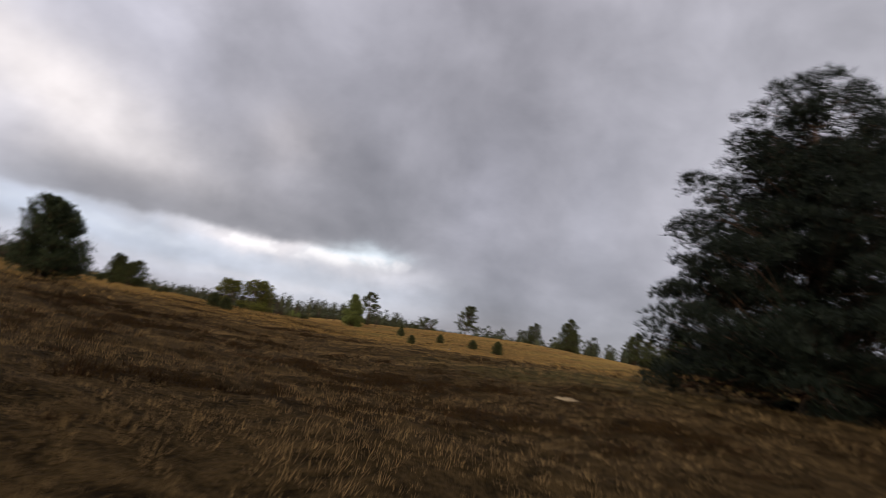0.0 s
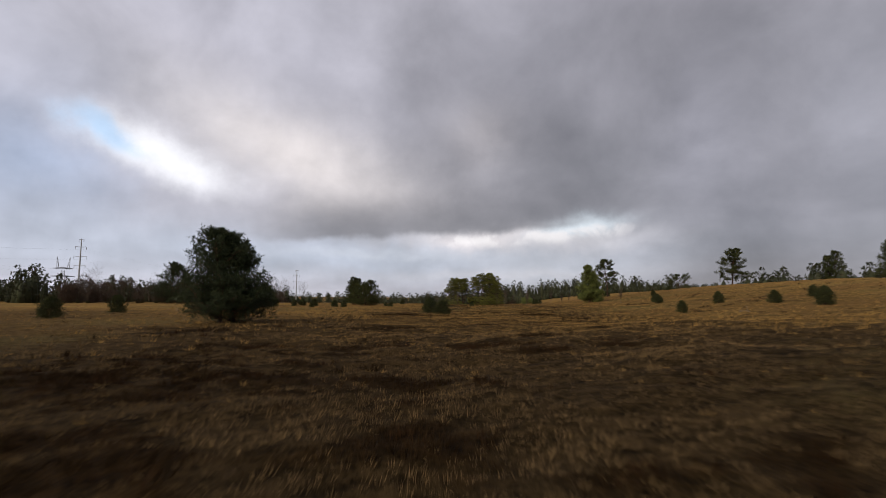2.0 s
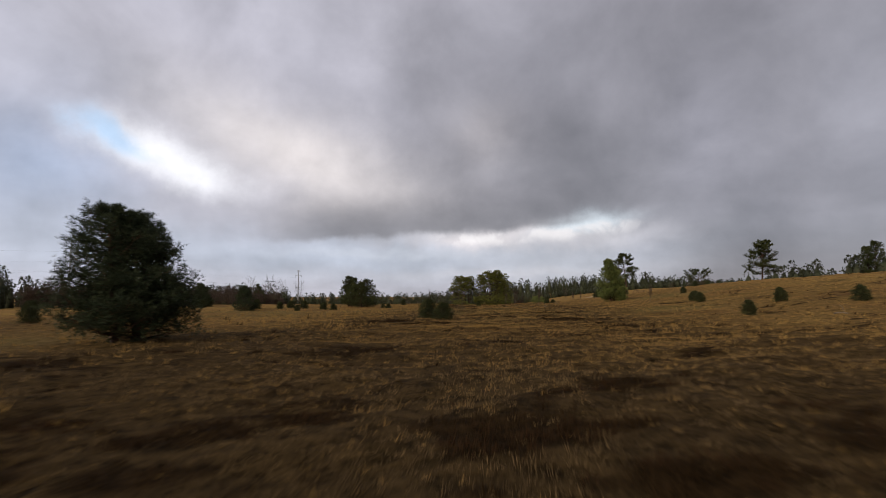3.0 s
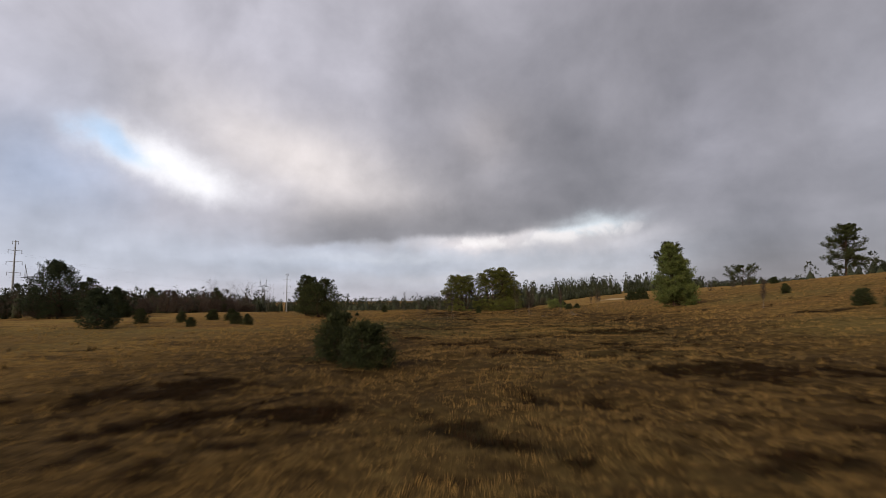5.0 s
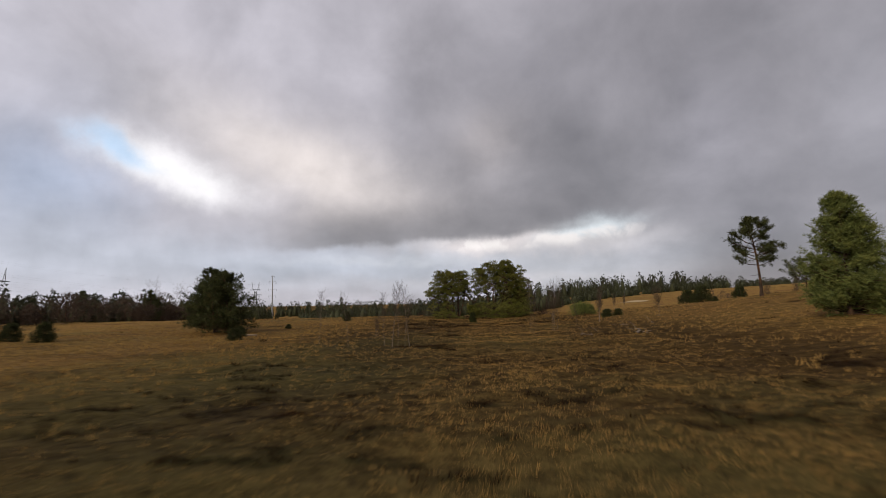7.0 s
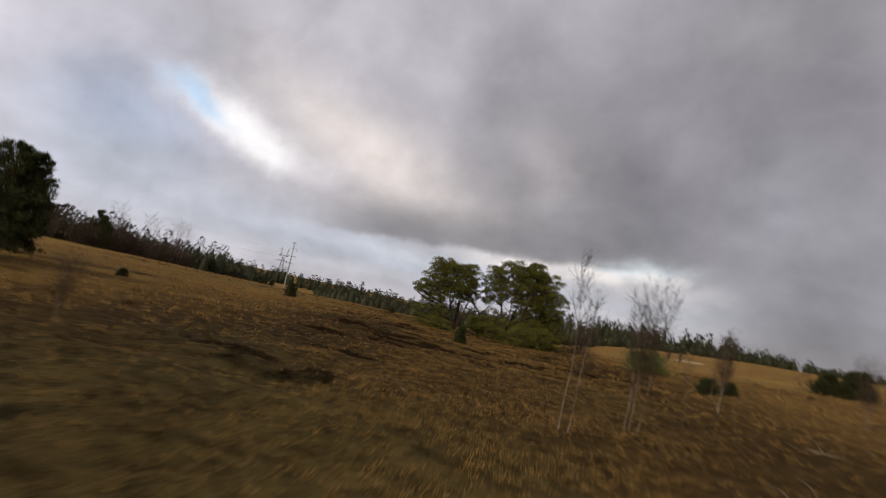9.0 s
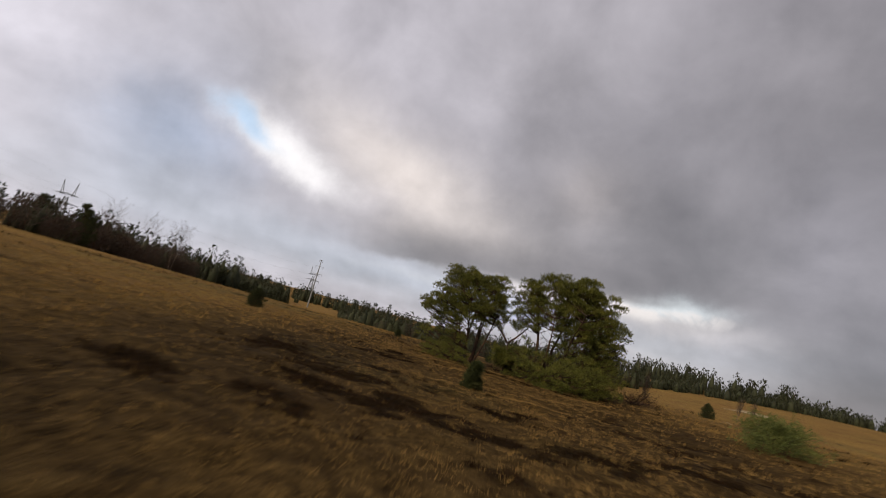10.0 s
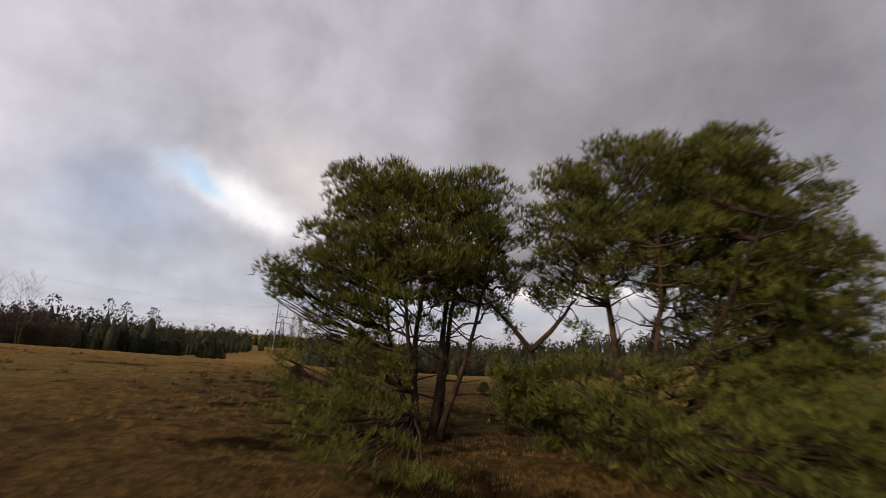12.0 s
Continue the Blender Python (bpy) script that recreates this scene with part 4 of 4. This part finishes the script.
# ---- power line ----
def mast(h, label):
    """A slim tapered pole with short arms on both sides."""
    thing = tagged(new("power_pole"), label, "power pole", "power poles")
    w = Wood()
    w.tube([[0, 0, -0.5], [0, 0, h * 0.5], [0, 0, h]], [0.5, 0.36, 0.2], 10)
    new("mast", w.mesh("mast", POLE_STEEL)).parent = thing
    for f, half in ((0.985, 1.0), (0.86, 2.3), (0.70, 2.7), (0.55, 2.3)):
        for s in (-1, 1):
            w = Wood()
            w.tube([[s * 0.2, 0, h * f], [s * half, 0, h * f + 0.25]], [0.13, 0.07], 5)
            arm = new("arm", w.mesh("arm", POLE_STEEL))
            arm.parent = thing
            w = Wood()
            w.tube([[s * half, 0, h * f + 0.2], [s * half, 0, h * f - 1.3]], [0.09, 0.09], 6)
            new("insulator", w.mesh("insulator", PYLON_STEEL)).parent = arm
    return thing


pole = mast(30.8, "pale steel power pole with short side arms")
put(pole, -121.5, 276.2, 30)
pole_b = again(pole, -172.0, 96.2, 30, 0.9)


def pylon(h, label):
    thing = tagged(new("lattice_pylon"), label, "pylon", "lattice pylons")
    w = Wood()
    legs = [(-1, -1), (1, -1), (1, 1), (-1, 1)]
    at = lambda i, z: np.array([legs[i % 4][0] * (3.2 - 2.2 * z), legs[i % 4][1] * (3.2 - 2.2 * z), z * h * 0.72])
    for i in range(4):
        w.tube([at(i, 0), at(i, 1)], [0.28, 0.2], 4)
        for k in range(7):
            a, b = k / 7, (k + 1) / 7
            w.tube([at(i, a), at(i + 1, b)], [0.12, 0.12], 3)
            w.tube([at(i + 1, a), at(i, b)], [0.12, 0.12], 3)
    new("body", w.mesh("body", PYLON_STEEL)).parent = thing
    for z, half in ((0.60, 8.0), (0.76, 6.5)):
        w = Wood()
        for dy in (-0.7, 0.7):
            w.tube([[-half, 0, z * h], [0, dy, z * h + 0.9], [half, 0, z * h]], [0.18, 0.22, 0.18], 4)
            w.tube([[-half, 0, z * h], [half, 0, z * h]], [0.2, 0.2], 4)
        for x in np.linspace(-half, half, 9)[1:-1]:
            w.tube([[x, -0.5, z * h], [x, 0.5, z * h + 0.5]], [0.06, 0.06], 3)
        new("crossarm", w.mesh("crossarm", PYLON_STEEL)).parent = thing
    for s in (-1, 1):
        w = Wood()
        for dx in (-0.8, 0.8):
            w.tube([[s * 3.2 + dx, 0, 0.74 * h], [s * 4.2, 0, h]], [0.22, 0.12], 4)
        for k in range(4):
            w.tube([[s * 3.2 - 0.8 + 0.2 * k, 0, (0.74 + 0.06 * k) * h], [s * 3.4 + 0.8 - 0.15 * k, 0, (0.77 + 0.06 * k) * h]], [0.06, 0.06], 3)
        new("peak", w.mesh("peak", PYLON_STEEL)).parent = thing
    return thing


tower = pylon(39.0, "dark lattice power pylon with two peaks")
put(tower, -303, 268, 35)
again(tower, -235, 550, 30, 1.0)


def cable(a, b, sag, name="power_cable"):
    w = Wood()
    s = np.linspace(0, 1, 24)[:, None]
    pts = np.array(a) * (1 - s) + np.array(b) * s - np.array([0, 0, 1]) * (4 * sag * s * (1 - s))
    w.tube(pts, np.full(24, 0.007), 4)
    tagged(new(name, w.mesh(name, CABLE)), "dark sagging overhead power cable", "cable", "power cables")


def pole_arm(ob, f, s, half, h=30.8):
    return ob.matrix_basis @ Vector((s * half, 0, h * f - 1.2))


for f, half in ((0.86, 2.3), (0.70, 2.7), (0.55, 2.3)):
    for s in (-1, 1):
        a, b = pole_arm(pole_b, f, s, half), pole_arm(pole, f, s, half)
        cable(a, b, 4.5)
        step = Vector((-60, -190, 2))
        cable(a, a + step, 4.5)
for z, half in ((0.60, 8.0), (0.60, -8.0), (0.76, 6.5), (0.76, -6.5)):
    a, b = tower.matrix_basis @ Vector((half, 0, z * 39)), Vector((-420, 60, 0)) + Vector((half * 0.7, half * 0.5, z * 39))
    cable(a, b, 3.0)
    cable(a, Vector((-235, 550, -8)) + Vector((half * 0.7, half * 0.5, z * 39)), 6.0)


# ---- woods that close the view ----
def along(rng, line, n, depth, first=0.0):
    """Places in a strip behind a line, denser at its edge."""
    line = np.array(line, float)
    seg = np.linalg.norm(np.diff(line, axis=0), axis=1)
    cum = np.concatenate([[0], np.cumsum(seg)])
    s = rng.uniform(0, cum[-1], n)
    i = np.clip(np.searchsorted(cum, s) - 1, 0, len(seg) - 1)
    f = ((s - cum[i]) / seg[i])[:, None]
    d = unit(np.diff(line, axis=0))[i]
    side = np.stack([-d[:, 1], d[:, 0]], 1)
    off = first + depth * rng.random(n) ** 1.6
    return line[i] * (1 - f) + line[i + 1] * f + side * off[:, None]


def wood(name, label, line, n, depth, low, high, mat, seed, shape="pine", clumps=70, size=0.52, first=0.0, low_part=0.0, broad=1.0):
    rng = np.random.default_rng(seed)
    xy = along(rng, line, n, depth, first)
    h = rng.uniform(low, high, n) * rng.uniform(0.7, 1.15, n) * (0.75 + 0.5 * vnoise(xy[:, 0], xy[:, 1], 22.0, seed, 2))
    if low_part:
        h = h * (1.2 - (low_part + 0.2) * (1 - sstep(25, 75, xy[:, 1])))
    base = np.stack([xy[:, 0], xy[:, 1], hgt(xy[:, 0], xy[:, 1])], 1)
    trunks = Wood()
    for b, hh in zip(base, h):
        lean = rng.normal(size=2) * 0.04 * hh
        trunks.tube([b - [0, 0, 0.3], b + [lean[0], lean[1], hh * 0.9]], [0.016 * hh, 0.004 * hh], 4)
    f = rng.random((n, clumps)) ** 0.8
    az = rng.uniform(0, 6.283, (n, clumps))
    girth = broad * rng.uniform(0.75, 1.25, (n, 1))
    if shape == "pine":
        peak = rng.uniform(1.6, 4.5, (n, 1))
        z = 0.02 + 0.98 * f
        edge = 0.28 * girth * (1 - f ** peak) + 0.03
        whorl = 0.75 + 0.25 * np.cos(z * rng.uniform(22, 34, (n, 1)) + az * 2)
        r = edge * whorl * rng.uniform(0.65, 1.05, (n, clumps))
        blades, wide = 4, 0.27
    else:
        z = 0.04 + 0.96 * f
        r = 0.42 * girth * np.sqrt(np.clip(1 - (2 * z - 1.0) ** 2, 0.02, 1)) * rng.uniform(0.2, 1.0, (n, clumps))
        blades, wide = 5, 0.04
    c = base[:, None] + np.stack([r * h[:, None] * np.cos(az), r * h[:, None] * np.sin(az), z * h[:, None]], -1)
    c = c.reshape(-1, 3)
    out = np.stack([np.cos(az), np.sin(az), 0.55 + 0 * az], -1).reshape(-1, 3)
    v, t = needles(rng, c, unit(out), size * rng.uniform(0.6, 1.2, len(c)), blades, wide, 0.9)
    if shape == "pine":
        # the dense inside of each crown
        a = np.arange(5) / 5 * 6.283
        ring = lambda z, k: np.stack([k * np.cos(a), k * np.sin(a), np.full(5, z)], 1)
        spindle = np.concatenate([[[0, 0, -0.08]], ring(0.0, 0.15), ring(0.45, 0.11), [[0, 0, 0.8]]])
        j, q = np.arange(5), (np.arange(5) + 1) % 5
        tri = np.concatenate([np.stack([0 * j, 1 + q, 1 + j], 1), np.stack([1 + j, 1 + q, 6 + j], 1), np.stack([1 + q, 6 + q, 6 + j], 1), np.stack([6 + j, 6 + q, 0 * j + 11], 1)])
        cores = (base[:, None] + spindle[None] * h[:, None, None] * np.stack([girth[:, 0], girth[:, 0], np.ones(n)], 1)[:, None]).reshape(-1, 3)
        t = np.concatenate([t, (tri[None] + (np.arange(n) * 12)[:, None, None]).reshape(-1, 3) + len(v)])
        v = np.concatenate([v, cores])
    ob = tagged(new(name), label, "woods", kind="stuff")
    new("trunks", trunks.mesh("trunks", PINE_BARK)).parent = ob
    new("foliage", brush_mesh("foliage", mat, v, t)).parent = ob


LEFT = [(-140, 320), (-118, 222), (-92, 152), (-72, 104), (-79, 76), (-70, 40), (-74, 4), (-86, -30), (-98, -75)]
wood("west_pine_wood", "dark pine wood along the heath's edge", [(p[0], p[1]) for p in LEFT][::-1], 600, 55, 5.0, 8.5, WOOD_LEAVES, 201, clumps=80, first=5.0, low_part=0.12)
wood("brown_scrub", "leafless brown scrub at the wood's edge", [(-84, -34), (-72, 4), (-67, 36), (-76, 72), (-73, 88)], 120, 9, 3.0, 5.5, SCRUB_TWIGS, 203, "scrub", 170, 0.8)
wood("low_pine_thicket", "low dark pine thicket by the grass", [(-86, 110), (-76, 117), (-68, 126)], 22, 8, 3.5, 5.5, WOOD_LEAVES, 205, clumps=150)
MID = [(-118, 330), (-76, 205), (-53, 142), (-36, 112), (-8, 104), (24, 118), (48, 142)]
wood("middle_pine_wood", "green and brown pine wood beyond the heath", MID, 440, 60, 5.0, 8.5, WOOD_LEAVES, 207, broad=1.25)
wood("middle_scrub", "brown birch scrub before the far pines", MID[2:], 60, 8, 2.0, 4.0, SCRUB_TWIGS, 209, "scrub", 90, 0.6)
EAST = [(40, 150), (90, 172), (140, 176), (190, 150), (240, 92), (262, 20), (262, -60), (240, -140)]
wood("east_pine_wood", "long dark pine wood on the rise", EAST, 900, 34, 2.7, 5.2, WOOD_LEAVES, 211, clumps=64, size=0.5, broad=1.7)
wood("east_scrub", "reddish brown scrub on the slope", [(62, 40), (72, 46), (86, 48), (104, 40), (122, 24), (150, 10)], 70, 12, 2.0, 4.0, SCRUB_TWIGS, 213, "scrub", 100, 0.6)
wood("hill_pine_wood", "pine wood along the top of the rise", [(84, 34), (88, -8), (94, -50), (92, -100)], 110, 26, 4.5, 8.0, WOOD_LEAVES, 219, clumps=120, broad=1.4)
BACK = [(240, -140), (140, -230), (0, -260), (-120, -230), (-150, -120), (-98, -75)]
wood("south_pine_wood", "dark pine wood closing the heath", BACK, 260, 40, 8.0, 12.0, WOOD_LEAVES, 215, clumps=26, size=1.0)


wood("north_pine_wood", "distant pine wood behind the power line", [(-330, 380), (-200, 400), (-60, 380), (80, 300), (180, 260)], 420, 60, 10.0, 14.0, WOOD_LEAVES, 217, clumps=40, size=1.2)


# ---- grass and heather ----
def hassocks(name, label, mat, seed, cell, x0, x1, y0, y1, keep, height, blades, width, lean):
    """Grass or dwarf shrubs in rounded clumps, one to a cell at most, each clump with a tone of its own."""
    rng = np.random.default_rng(seed)
    gx, gy = np.meshgrid(np.arange(x0, x1, cell), np.arange(y0, y1, cell))
    x = gx.ravel() + rng.uniform(-0.5, 0.5, gx.size) * cell
    y = gy.ravel() + rng.uniform(-0.5, 0.5, gx.size) * cell
    ok = rng.random(len(x)) < keep(x, y)
    x, y = x[ok], y[ok]
    n = len(x)
    big = height * rng.uniform(0.6, 1.35, n) * (0.7 + 0.6 * vnoise(x, y, 2.5, seed, 2))
    r = big[:, None] * 0.75 * np.sqrt(rng.random((n, blades)))
    az = rng.uniform(0, 6.283, (n, blades))
    bx, by = x[:, None] + r * np.cos(az), y[:, None] + r * np.sin(az)
    pos = np.stack([bx, by, hgt(bx, by) + bumps(bx, by) - 0.02], -1).reshape(-1, 3)
    out = lean * r / big[:, None]
    way = np.stack([out * np.cos(az) + 0.16, out * np.sin(az), np.ones((n, blades))], -1).reshape(-1, 3)
    size = (big[:, None] * (1.15 - 0.5 * r / big[:, None])).ravel()
    v, f = needles(rng, pos, unit(way), size, 1, width, 0.35)
    tone = np.clip(0.5 + 0.2 * rng.normal(size=n) + 1.5 * (vnoise(x * 0.6, y, 3.5, seed + 5, 4) - 0.5), 0, 1)
    me = brush_mesh(name, mat, v, f)
    me.attributes.new("tone", "FLOAT", "POINT").data.foreach_set("value", np.repeat(tone, blades * 3).astype(np.float32))
    tagged(new(name, me), label, "plants", kind="stuff")


def corridor(half):
    return lambda x, y: (np.abs(x - route(y)) < half).astype(float)


def open_cover(x, y):
    """Grass thins out in places over moss and soil."""
    return np.clip((vnoise(x, y, 1.1, 71, 3) - 0.18) * 2.4, 0, 1)


def thinning(x, y):
    return 1 - 0.65 * sstep(14, 28, np.abs(x - route(y)))


hassocks("dry_grass", "dry ochre moor grass in tussocks", GRASS_BLADES, 301, 0.19, -16, 11, -132, 24,
         lambda x, y: corridor(8.5)(x, y) * (1 - shade_brown(x, y)) * open_cover(x, y) * (1 - 0.95 * heather(x, y)), 0.1, 13, 0.034, 0.7)
hassocks("shade_brown_grass", "brown grass tussocks between heather, cloud shade in their colour", GRASS_BROWN, 302, 0.19, -28, 12, -158, -66,
         lambda x, y: corridor(9.5)(x, y) * shade_brown(x, y) * open_cover(x, y) * (1 - 0.95 * heather(x, y)), 0.1, 13, 0.034, 0.7)
hassocks("dry_grass_wide", "dry ochre moor grass on the open heath", GRASS_BLADES, 303, 0.6, -50, 60, -135, 60,
         lambda x, y: (1 - corridor(8.5)(x, y)) * (1 - shade_brown(x, y)) * (1 - 0.9 * heather(x, y)) * thinning(x, y), 0.17, 11, 0.055, 0.8)
hassocks("shade_brown_grass_wide", "brown grass on the open heath, cloud shade in its colour", GRASS_BROWN, 304, 0.6, -50, 50, -165, -66,
         lambda x, y: (1 - corridor(9.5)(x, y)) * shade_brown(x, y) * (1 - 0.9 * heather(x, y)) * thinning(x, y), 0.17, 11, 0.055, 0.8)
hassocks("heather", "dark brown heather clumps", HEATHER_TWIGS, 305, 0.19, -24, 14, -158, 22,
         lambda x, y: corridor(11)(x, y) * heather(x, y) ** 1.5, 0.125, 18, 0.055, 0.9)
hassocks("heather_wide", "dark brown heather on the open heath", HEATHER_TWIGS, 307, 0.6, -50, 60, -150, 60,
         lambda x, y: (1 - corridor(11)(x, y)) * heather(x, y) ** 1.5, 0.2, 12, 0.08, 0.9)
